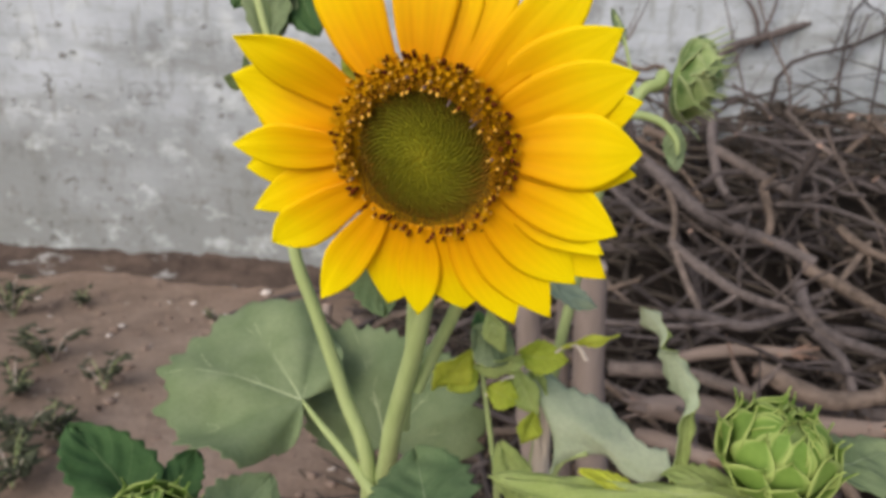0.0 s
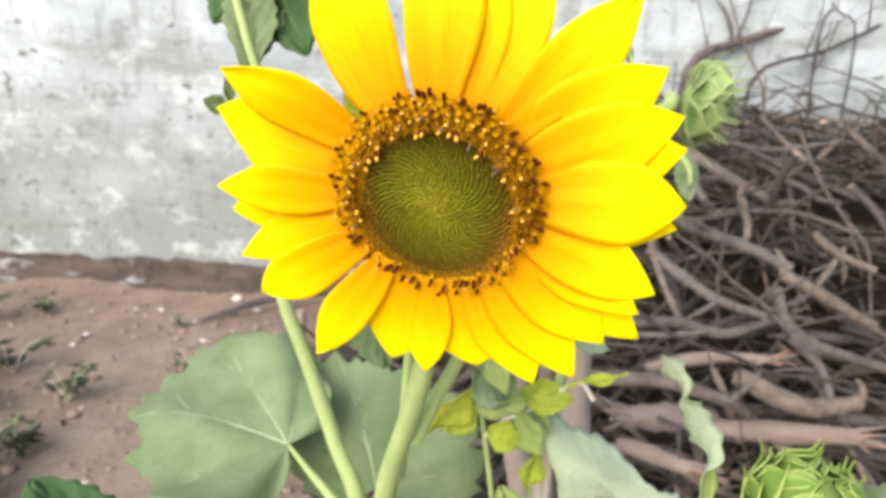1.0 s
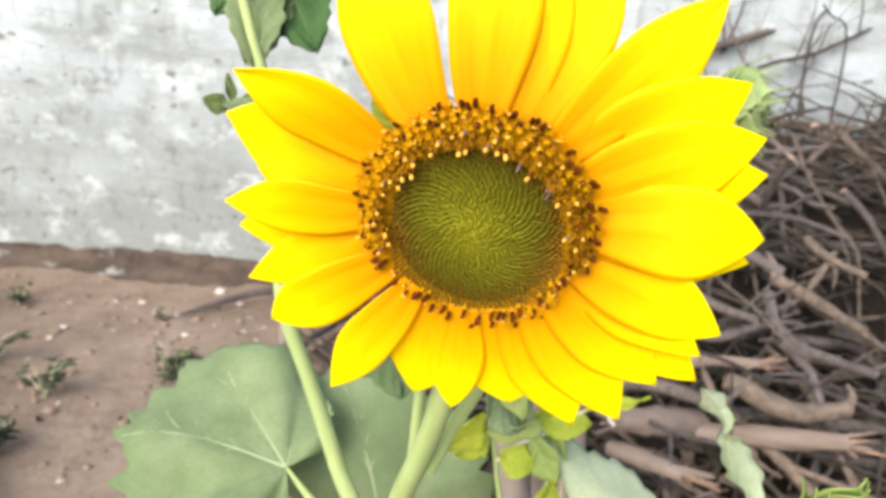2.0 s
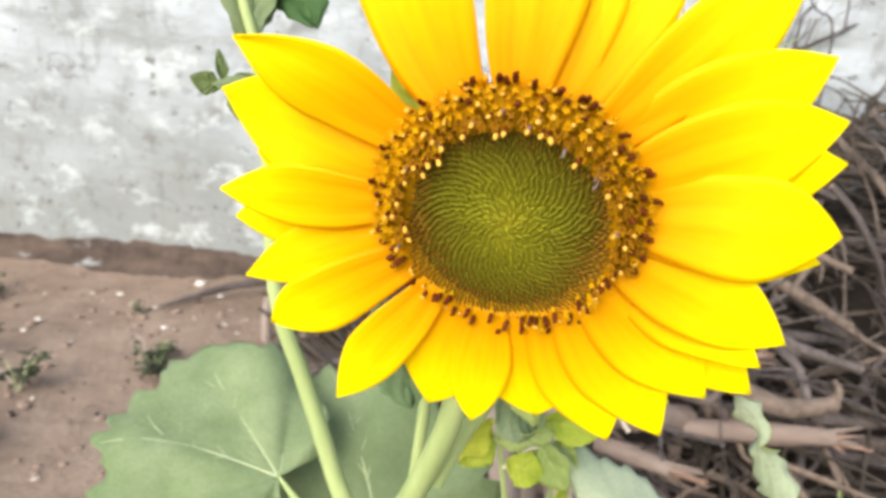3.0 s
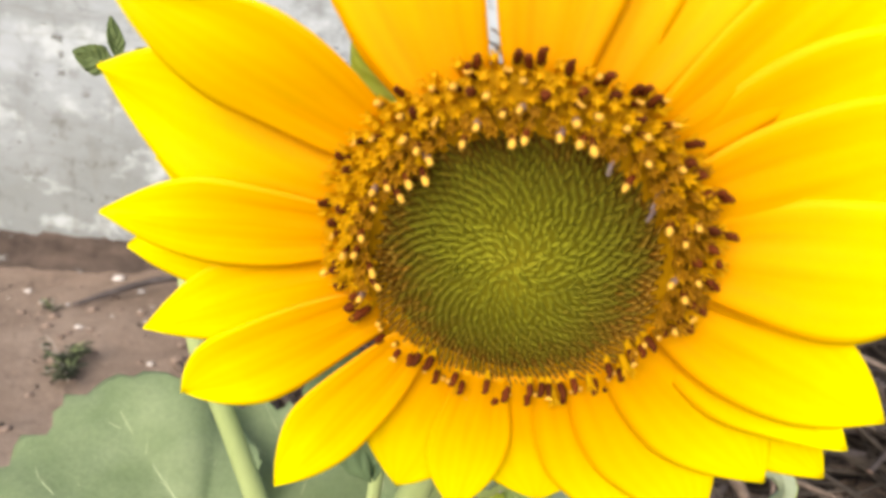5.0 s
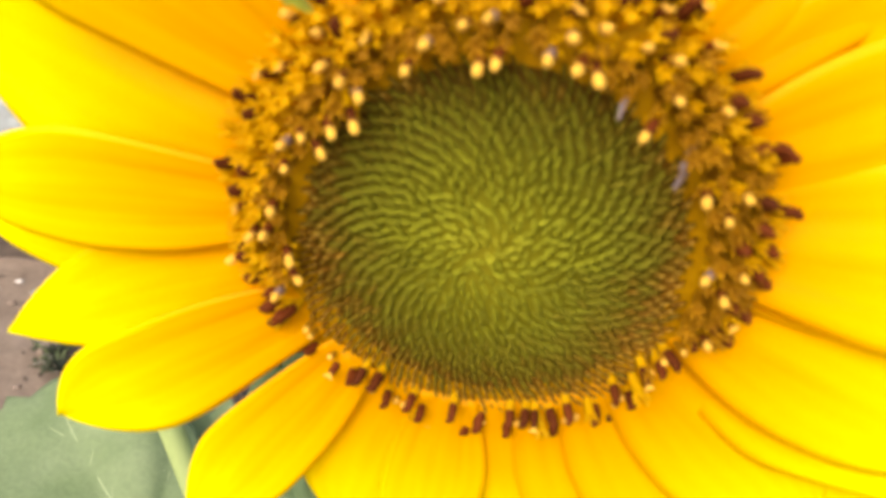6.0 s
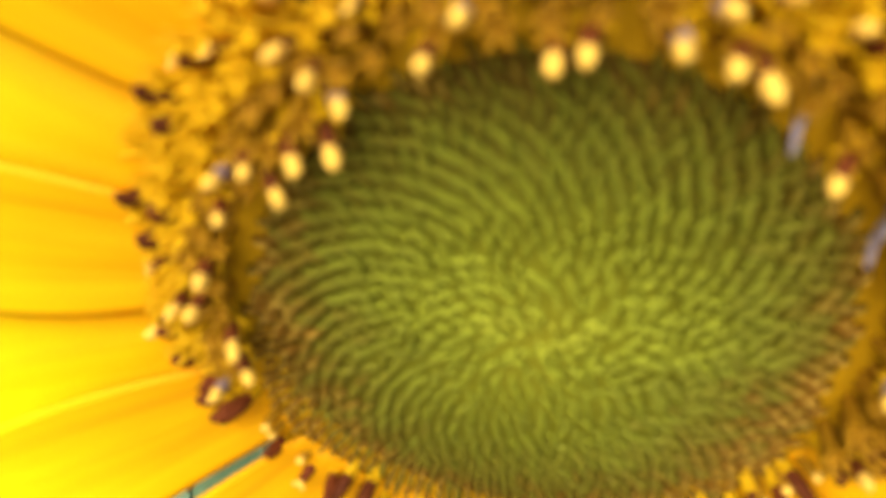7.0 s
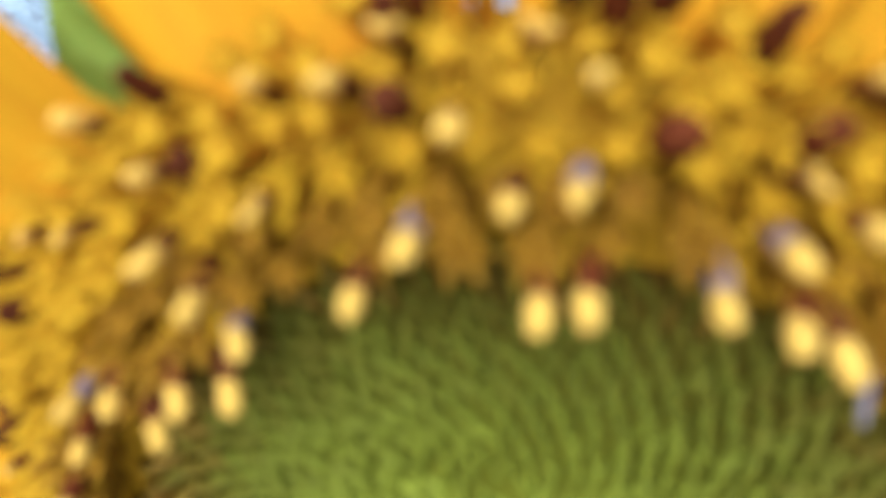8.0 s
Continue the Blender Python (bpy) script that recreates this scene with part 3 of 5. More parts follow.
def floret_mesh(kind, seed):
    """A disc floret along +z: orange corolla, brown anther tube, and pollen or a forked style on top."""
    rng = random.Random(seed)
    lean = rng.uniform(-0.00016, 0.00016)
    h1, h2 = (0.0030, 0.0062) if kind != "open" else (0.0024, 0.0048)
    wide = {"open": 1.5, "bar": 1.2}.get(kind, 1.0)
    ps = tube([(0, 0, -0.004), (0, 0, h1 * 0.5), (lean * 0.5, 0, h1)], (0.0006, 0.00085, 0.0010), COROLLA, 6, 2)
    top = (lean * 2, lean, h2)
    ps += tube([(lean * 0.5, 0, h1 - 0.0003), (lean * 1.3, lean * 0.5, (h1 + h2) / 2), top], (0.00066 * wide, 0.00078 * wide, 0.00058 * wide), ANTHER_GREY if kind == "grey" else ANTHER, 6, 2)
    if kind == "husk":
        return mesh_of("floret", tube([(0, 0, -0.001), (0.0002, 0, 0.003), (0.0006, 0.0004, 0.0068)], (0.0004, 0.00052, 0.00025), HUSK, 7, 3))
    if kind == "bead":
        return mesh_of("floret", tube([(0, 0, -0.002), (0, 0, 0.0030), (lean, 0, 0.0036)], (0.0005, 0.0006, 0.0004), COROLLA_BROWN, 6, 2) + [blob((lean, 0, 0.0039), (0.00062, 0.00058, 0.0006), POLLEN, rng, 0.15, 4, 6)])
    if kind in ("pollen", "grey"):
        ps.append(blob((top[0], top[1], top[2] + 0.0004), (0.00070, 0.00066, 0.00138), POLLEN, rng, 0.2, 6, 8))
    elif kind == "fork":
        for side in (-1, 1):
            ps += tube([top, (top[0] + side * 0.0003, top[1], top[2] + 0.0006), (top[0] + side * 0.0008, top[1] + 0.0002, top[2] + 0.0007)], (0.00034, 0.00034, 0.0002), POLLEN, 5, 2)
    else:
        ps.append(blob((top[0] + 0.0003, top[1], top[2]), (0.00072, 0.00068, 0.0006), ANTHER, rng, 0.2, 4, 6))
    if kind not in ("fork", "bar"):
        for n in range(5):
            a = 2 * math.pi * n / 5 + 0.4
            ps += tube([(0.0009 * math.cos(a), 0.0009 * math.sin(a), h1), (0.0015 * math.cos(a), 0.0015 * math.sin(a), h1 + 0.0009)], (0.00046, 0.00016), COROLLA, 4, 1)
    return mesh_of("floret", ps)


def bud_floret_piece(r, at, tilt, turn, size):
    """One unopened disc floret: a pointed green grain with a crease; colour follows r, its distance from the middle
    plus painted shade.
    """
    f = min(1.0, max(0.0, r / DISC_R))
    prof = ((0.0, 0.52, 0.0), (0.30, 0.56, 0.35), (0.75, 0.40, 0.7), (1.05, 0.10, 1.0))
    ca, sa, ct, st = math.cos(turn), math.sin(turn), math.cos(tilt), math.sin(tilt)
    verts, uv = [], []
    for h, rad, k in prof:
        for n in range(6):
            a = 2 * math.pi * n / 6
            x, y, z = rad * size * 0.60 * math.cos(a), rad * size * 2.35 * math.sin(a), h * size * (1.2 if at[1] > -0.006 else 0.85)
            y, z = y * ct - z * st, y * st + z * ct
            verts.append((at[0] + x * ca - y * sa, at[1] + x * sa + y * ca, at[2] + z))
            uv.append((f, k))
    faces = [(i * 6 + n, i * 6 + (n + 1) % 6, (i + 1) * 6 + (n + 1) % 6, (i + 1) * 6 + n) for i in range(3) for n in range(6)] + [(18, 19, 20, 21, 22, 23)]
    return verts, faces, uv


def build_sunflower():
    base = (-0.075, 0.520, 0.0)
    plant = root("sunflower", base, "tall green sunflower plant with one open yellow flower", "sunflower")
    inv = Matrix.Translation(-Vector(base))
    # receptacle with the chaff between the florets
    n = 48
    prof = [(r, None) for r in np.linspace(0.0006, 0.0400, 26)] + [(0.0405, -0.0085), (0.033, -0.016), (0.018, -0.023), (0.007, -0.028)]
    verts = []
    for r, z in prof:
        for k in range(n):
            x, y = r * math.cos(2 * math.pi * k / n) + DISC_X, r * math.sin(2 * math.pi * k / n) + DISC_Y
            verts.append((x, y, disc_height(x, y) if z is None else z))
    ring_faces = [(i * n + k, i * n + (k + 1) % n, (i + 1) * n + (k + 1) % n, (i + 1) * n + k) for i in range(len(prof) - 1) for k in range(n)]
    split = 19 * n
    # second value 0: the surface between florets takes the painted gap shade
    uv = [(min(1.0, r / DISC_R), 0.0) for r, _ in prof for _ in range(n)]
    back = 26 * n
    green = [f for f in ring_faces if max(f) < split]
    chaff = [f for f in ring_faces if max(f) >= split and max(f) < back + n]
    under = [f for f in ring_faces if max(f) >= back + n]
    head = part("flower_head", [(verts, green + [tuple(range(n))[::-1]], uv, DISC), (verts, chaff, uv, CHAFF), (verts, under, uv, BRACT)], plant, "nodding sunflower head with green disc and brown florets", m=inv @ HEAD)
    rng = random.Random(11)
    for k, (ang, reach, width, lift, bend, roll, notch, sweep, blunt, layer) in enumerate(PETALS):
        r0 = 0.0345
        me = petal_mesh(reach - r0, width, lift + 0.003 + bend, bend, 0.05 if 48 < ang < 250 else 0.01, roll, notch, sweep, blunt, layer, 40 + k)
        a = radians(ang - 90) + math.atan(sweep * (reach - r0) / reach)
        m = Matrix.Rotation(a, 4, "Z") @ Matrix.Translation((0, r0, -0.0033 + 0.0007 * layer))
        part("petal", me, head, m=m)
    rows = ((14, 0.018, 0.016, -0.002, -0.0085), (15, 0.026, 0.015, -0.005, -0.0105), (12, 0.024, 0.014, -0.008, -0.0130))
    for count, length, width, lift, z in rows:
        me = bract_mesh("bract", length, width, lift, 0.004, BRACT)
        off = rng.uniform(0, 1)
        for k in range(count):
            turn = 2 * math.pi * (k + off + rng.uniform(-0.15, 0.15)) / count
            if abs((math.degrees(turn) + 90) % 360 - 101) < 9:
                continue
            m = Matrix.Rotation(turn, 4, "Z") @ Matrix.Translation((0, 0.029 if z > -0.009 else 0.024, z))
            part("bract", me, head, m=m)
    part("bract", bract_mesh("bract", 0.023, 0.020, -0.002, 0.002, LEAF_FRESH), head, m=Matrix.Rotation(radians(135.5 - 90), 4, "Z") @ Matrix.Translation((0, 0.030, -0.0075)))
    # open florets round the green disc: dusted ones lean in over it, older ones lean out
    kinds = {k: [floret_mesh(k, s) for s in range(4)] for k in ("pollen", "fork", "open", "grey", "bar", "bead", "husk")}
    taken = []

    def stand(kind, deg, mm, lean, up, length):
        """Sets a floret so that its tip comes to the direction deg and mm from the disc's middle."""
        a, scale = radians(deg), rng.uniform(0.88, 1.1)
        tip = Vector((mm * 0.001 * math.cos(a) + DISC_X, mm * 0.001 * math.sin(a) + DISC_Y, 0))
        tip.z = tip_height(tip.x, tip.y, up)
        turn = Matrix.Rotation(a - math.pi / 2, 4, "Z") @ Matrix.Rotation(-lean + rng.uniform(-0.1, 0.1), 4, "X") @ Matrix.Rotation(rng.uniform(-0.18, 0.18), 4, "Y")
        foot = tip - (turn @ Vector((0, 0, length * scale)))
        taken.append((tip.x, tip.y))
        part("floret", rng.choice(kinds[kind]), head, m=Matrix.Translation(foot) @ turn @ Matrix.Rotation(rng.uniform(-0.6, 0.6), 4, "Z") @ Matrix.Scale(scale, 4))

    for deg, mm in INNER_TIPS:
        stand("grey" if rng.random() < 0.35 else "pollen", deg, mm, (mm - 34.2) * 0.10, 0.0048, 0.0064)
    for deg, mm in OUTER_TIPS:
        stand(rng.choice(("pollen", "pollen", "fork")), deg, mm, (mm - 35.0) * 0.07, 0.0048, 0.0064)
    for deg, mm in OUTER_DARK:
        stand("bar", deg, mm, 0.75, 0.0046, 0.0052)
    for deg, mm in LOWER_TIPS:
        stand("bar" if rng.random() < 0.7 else "fork", deg, mm, 0.3 + (mm - 32) * 0.06, 0.0016, 0.0048)
    # small dusted tips between the dark ones along the bottom
    for k in range(34):
        deg = 207 + 138 * (k + rng.uniform(0.1, 0.9)) / 34
        stand("bead" if k % 3 else "bar", deg, 1000 * ring_inner(radians(deg)) + 0.6 + rng.choice((0.0, 1.1, 2.2, 3.0)) + rng.uniform(-0.4, 0.4), 0.2, 0.0014, 0.0040)
    for deg, mm in ((38, 28.2), (42, 30.0), (63, 28.5)):
        stand("husk", deg, mm, -0.7, 0.0036, 0.0064)
    for row, (mm, count, lean) in enumerate(((40.6, 46, 0.75), (38.8, 18, 0.5), (35.6, 14, 0.25))):
        for k in range(count):
            deg = 360 * (k + 0.37 * row + rng.uniform(-0.35, 0.35)) / count
            r = mm + rng.uniform(-1.1, 1.1)
            low = 215 < deg < 340
            if (low and (row == 0 or rng.random() < 0.5)) or (row == 2 and not low and 40 < deg < 150):
                continue
            x, y = r * 0.001 * math.cos(radians(deg)) + DISC_X, r * 0.001 * math.sin(radians(deg)) + DISC_Y
            if min(math.hypot(x - u, y - v) for u, v in taken) < 0.0019:
                continue
            stand("bar" if low else "open" if row < 2 or rng.random() < 0.6 else "fork", deg, r, lean, 0.0018 if low else 0.0058 - 0.0004 * row, 0.0052)
    # unopened florets in their spirals: the upper, nearer ones singly, the others as one mesh
    golden, total = math.pi * (3 - math.sqrt(5)), 1440
    pieces, single = [], []
    for k in range(total):
        r, a = DISC_R * 0.985 * math.sqrt((k + 0.5) / 980), k * golden
        if r > ring_inner(a) + 0.0006:
            continue
        x, y = r * math.cos(a) + DISC_X, r * math.sin(a) + DISC_Y
        f = min(1.15, r / DISC_R)
        size = 0.00114 * (0.90 + 0.20 * f)
        loose = 0.00010 + 0.00026 * max(0.0, 1 - f / 0.55)
        x, y = x + rng.gauss(0, loose), y + rng.gauss(0, loose)
        # browner low down, with shade below the middle painted into the colour
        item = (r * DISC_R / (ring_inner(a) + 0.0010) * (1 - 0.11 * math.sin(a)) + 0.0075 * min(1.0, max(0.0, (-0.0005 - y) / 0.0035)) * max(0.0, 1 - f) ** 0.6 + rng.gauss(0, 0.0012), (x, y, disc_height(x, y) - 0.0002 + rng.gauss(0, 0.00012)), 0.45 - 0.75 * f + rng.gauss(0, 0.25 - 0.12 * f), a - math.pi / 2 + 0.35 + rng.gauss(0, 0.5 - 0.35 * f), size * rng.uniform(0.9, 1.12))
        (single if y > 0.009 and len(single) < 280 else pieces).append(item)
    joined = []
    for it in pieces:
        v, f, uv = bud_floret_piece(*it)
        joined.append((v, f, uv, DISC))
    # spent florets without anthers fill the room between the open ones
    spent = tube([(0, 0, -0.003), (0, 0, 0.0015), (0.0002, 0, 0.0030)], (0.0006, 0.0009, 0.0010), COROLLA, 6, 1)
    for n in range(5):
        a = 2 * math.pi * n / 5
        spent += tube([(0.0007 * math.cos(a), 0.0007 * math.sin(a), 0.0028), (0.0012 * math.cos(a), 0.0012 * math.sin(a), 0.0041)], (0.0005, 0.0002), COROLLA, 4, 1)
    for row, (r, count, tilt) in enumerate(((0.0322, 48, -0.1), (0.0336, 62, 0.05), (0.0350, 66, 0.15), (0.0364, 70, 0.3), (0.0378, 74, 0.45), (0.0392, 64, 0.6))):
        for k in range(count):
            a = 2 * math.pi * (k + 0.2 + 0.37 * row + rng.uniform(-0.25, 0.25)) / count
            if r < ring_inner(a) or (math.sin(a) < -0.3 and rng.random() < 0.9):
                continue
            x, y = r * math.cos(a) + DISC_X * (1 - row / 6), r * math.sin(a) + DISC_Y * (1 - row / 6)
            m = Matrix.Translation((x, y, tip_height(x, y, -0.0004))) @ Matrix.Rotation(a - math.pi / 2, 4, "Z") @ Matrix.Rotation(-tilt + rng.uniform(-0.25, 0.25), 4, "X") @ Matrix.Rotation(rng.uniform(-3, 3), 4, "Z") @ Matrix.Scale(rng.uniform(0.8, 1.2), 4)
            # inner rows are brown; extra brown on the right imitates a cast shadow
            brown = row < 2 or rng.random() < 0.7 * (math.cos(a) - 0.3)
            joined += [([tuple(m @ Vector(p)) for p in v], f, uv, COROLLA_BROWN if brown else mat) for v, f, uv, mat in spent]
    part("floret_bed", joined, head, "small closed green florets in spirals", m=Matrix(), kind="stuff")
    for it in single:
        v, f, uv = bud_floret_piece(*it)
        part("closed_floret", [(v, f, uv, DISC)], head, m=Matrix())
    # stem, bent over behind the head
    part("stem", tube([(-0.019, 0.302, 0.9555), (-0.014, 0.332, 0.950), (-0.017, 0.352, 0.915), (-0.027, 0.345, 0.853), (-0.033, 0.356, 0.819), (-0.045, 0.381, 0.766), (-0.050, 0.393, 0.734), (-0.064, 0.445, 0.62), (-0.072, 0.50, 0.30), (-0.075, 0.52, -0.02)], (0.0085, 0.0065, 0.0056, 0.0058, 0.0064, 0.0070, 0.0085, 0.010), STEM, 10, 5), plant, origin=base)
    part("side_stem", tube([(-0.031, 0.369, 0.794), (-0.020, 0.367, 0.822), (-0.009, 0.360, 0.850), (0.008, 0.358, 0.90)], (0.0045, 0.004, 0.004, 0.003), STEM, 8), plant, origin=base)
    part("side_stem", tube([(-0.041, 0.402, 0.746), (-0.039, 0.400, 0.793), (-0.037, 0.393, 0.840), (-0.036, 0.390, 0.867)], (0.0036, 0.0032, 0.003, 0.0026), STEM, 8), plant, origin=base)
    return plant, base


def leaf_mesh(B, T, side, width, droop=0.1, fold=0.15, seed=0, mat=None, lobes=0.12, wave=0.05, teeth=0.085, thick=0.0006, tip=2.2, peak=0.30):
    """A heart-shaped, toothed leaf from its base B to its tip T; side points across the blade."""
    B, T = Vector(B), Vector(T)
    y = (T - B)
    L = y.length
    y = y / L
    x = (Vector(side) - y * y.dot(Vector(side))).normalized()
    z = x.cross(y)
    rng = random.Random(seed)
    p1, p2 = rng.uniform(0, 6), rng.uniform(0, 6)

    def fn(s, w):
        prof = (s / peak) ** 0.6 if s < peak else max(0.0, 1 - ((s - peak) / (1 - peak)) ** tip) ** 0.85
        half = width / 2 * max(prof, 0.02)
        edge = abs(w) ** 6
        half *= 1 + teeth * edge * ((2 * abs(((s * 7.5 + rng_shift) % 1.0) - 0.5) * 2 - 1) + 1.3 * noise.noise((s * 5 + seed * 3.7, 2.0 if w > 0 else -2.0, 0)))
        yy = L * (s - lobes * (1 - s) ** 4 * w * w * 1.6 + 0.05 * w * w * s)
        zz = -droop * L * (s * s - s * 0.3) + fold * half * abs(w) - 0.25 * fold * half * w * w
        zz += 0.05 * L * noise.noise((s * 3.0 + seed, w * 1.6, 0.5)) * 1.6
        zz += wave * L * (w * w) * math.sin(9 * s + p1 + (2.2 if w > 0 else 0)) * 0.5 + 0.012 * L * math.sin(22 * (s - 0.5 * abs(w)) + p2) * (1 - abs(w))
        q = B + x * (half * w) + y * yy + z * zz
        return (q.x, q.y, q.z)

    rng_shift = rng.random()
    return mesh_of("leaf", [sheet(fn, 44, 16, thick, mat or LEAF)])


def broad_leaf(heart, across, along, reach, ribs, mat, seed=0, fold=0.14, droop=0.22, wave=0.075, teeth=0.10, thick=0.0006):
    """A broad, lobed leaf round the point where its veins meet. reach: direction in degrees from the midrib and millimetres
    to the blade's edge; ribs: directions of the strong veins."""
    o, x, y = Vector(heart), Vector(across), Vector(along)
    z = x.cross(y)
    degs, mm = [a for a, _ in reach], [b for _, b in reach]
    far = max(mm) * 0.001

    def fn(s, w):
        deg = degs[0] + (degs[-1] - degs[0]) * (w + 1) / 2
        edge = float(np.interp(deg, degs, mm)) * 0.001
        saw = (deg / 9.5 + 0.4 * noise.noise((deg * 0.05, seed, 3))) % 1.0 - 0.6
        edge *= 1 + teeth * (saw + 1.2 * noise.noise((deg * 0.11, seed, 0))) * s ** 6
        r, a = max(s, 0.004) * edge, radians(deg)
        u, v = r * math.sin(a), r * math.cos(a)
        lift = fold * abs(u) - droop * r * r / far - 0.0045 * math.exp(-(min(abs(deg - q) for q in ribs) / 7.0) ** 2) * s * (1 - 0.6 * s)
        lift += wave * far * s * s * math.sin(deg * 0.105 + seed) + 0.13 * far * s * noise.noise((u * 24 + seed, v * 24, 1.5))
        return tuple(o + x * u + y * v + z * lift)

    v, f, _, m = sheet(fn, 26, 84, thick, mat)
    pieces = [(v, f, [(0.5, 0.9)] * len(v), m)]
    span = degs[-1] - degs[0]
    for k, q in enumerate(ribs):
        w0, r = 2 * (q - degs[0]) / span - 1, (0.0011, 0.0008, 0.0004, 0.0004)[k]
        bend = (16 if k == 0 else 8) / span * (1 if q > ribs[0] else -1)
        pieces += tube([fn(u, w0 + bend * u * u) for u in (0.01, 0.2, 0.4, 0.6, 0.8, 0.97)], (r, r * 0.8, r * 0.6, r * 0.4, r * 0.25, r * 0.12), VEIN, 6, 3)
        for n, u0 in enumerate((0.28, 0.46, 0.64)):
            for side in (-1, 1):
                way = [fn(u0 + 0.30 * g, w0 + side * g * (20 - 3 * n) / span * 2) for g in (0.0, 0.35, 0.7, 1.0) if abs(w0 + side * g * (20 - 3 * n) / span * 2) < 0.97]
                if len(way) == 4:
                    pieces += tube(way, (r * 0.38, r * 0.28, r * 0.2, r * 0.08), VEIN, 5, 2)
    return mesh_of("leaf", pieces)


def add_leaf(plant, base, B, T, side, width, label="", **more):
    return part("leaf", leaf_mesh(B, T, side, width, **more), plant, label, origin=base)


def minus(a, b):
    return tuple(p - q for p, q in zip(a, b))


sunflower, SF = build_sunflower()
# leaves of the main plant
part("leaf", broad_leaf((-0.1187, 0.4301, 0.7469), (0.355, 0.852, 0.384), (-0.914, 0.230, 0.334), [(-125, 16), (-119, 25), (-96, 40), (-84, 66), (-68, 76), (-55, 84), (-38, 94), (-27, 99), (-19, 105), (-9, 110), (-5, 119), (1, 111), (9, 113), (18, 112), (24, 126), (29, 112), (37, 107), (47, 96), (58, 88), (75, 66), (100, 44), (125, 26)], (-7, 28, -45, 68), LEAF, 3), sunflower, "broad grey-green leaf with a pale midrib", origin=SF)
part("leaf_stalk", tube([(-0.064, 0.406, 0.692), (-0.084, 0.413, 0.716), (-0.104, 0.422, 0.734), (-0.1187, 0.4301, 0.7469)], (0.0050, 0.0036, 0.0026, 0.0012), STEM, 8), sunflower, origin=SF)
part("leaf", broad_leaf((-0.0599, 0.447, 0.7034), (0.986, -0.083, 0.148), (-0.083, 0.526, 0.846), [(-115, 22), (-90, 52), (-70, 76), (-54, 94), (-38, 117), (-28, 111), (-19, 104), (-8, 97), (6, 88), (27, 84), (43, 86), (59, 86), (76, 81), (95, 72), (115, 34)], (-12, 40, -50, 78), LEAF, 7, fold=0.05, droop=0.10), sunflower, "broad grey-green leaf behind the stems", origin=SF)
add_leaf(sunflower, SF, (-0.059, 0.353, 0.887), (-0.046, 0.334, 0.856), minus((-0.035, 0.341, 0.879), (-0.072, 0.338, 0.872)), 0.031, droop=0.02, fold=0.2, seed=3, mat=LEAF_TEAL)
add_leaf(sunflower, SF, (0.042, 0.383, 0.866), (0.073, 0.380, 0.849), minus((0.054, 0.404, 0.864), (0.052, 0.368, 0.847)), 0.024, "pale leaf behind the petals", droop=0.05, fold=0.1, seed=4, mat=LEAF_PALE)
add_leaf(sunflower, SF, (-0.016, 0.305, 0.748), (-0.030, 0.359, 0.759), minus((0.004, 0.321, 0.766), (-0.054, 0.327, 0.758)), 0.062, "dark green leaf in front of the stems", droop=0.1, fold=0.1, seed=5, mat=LEAF_TEAL)


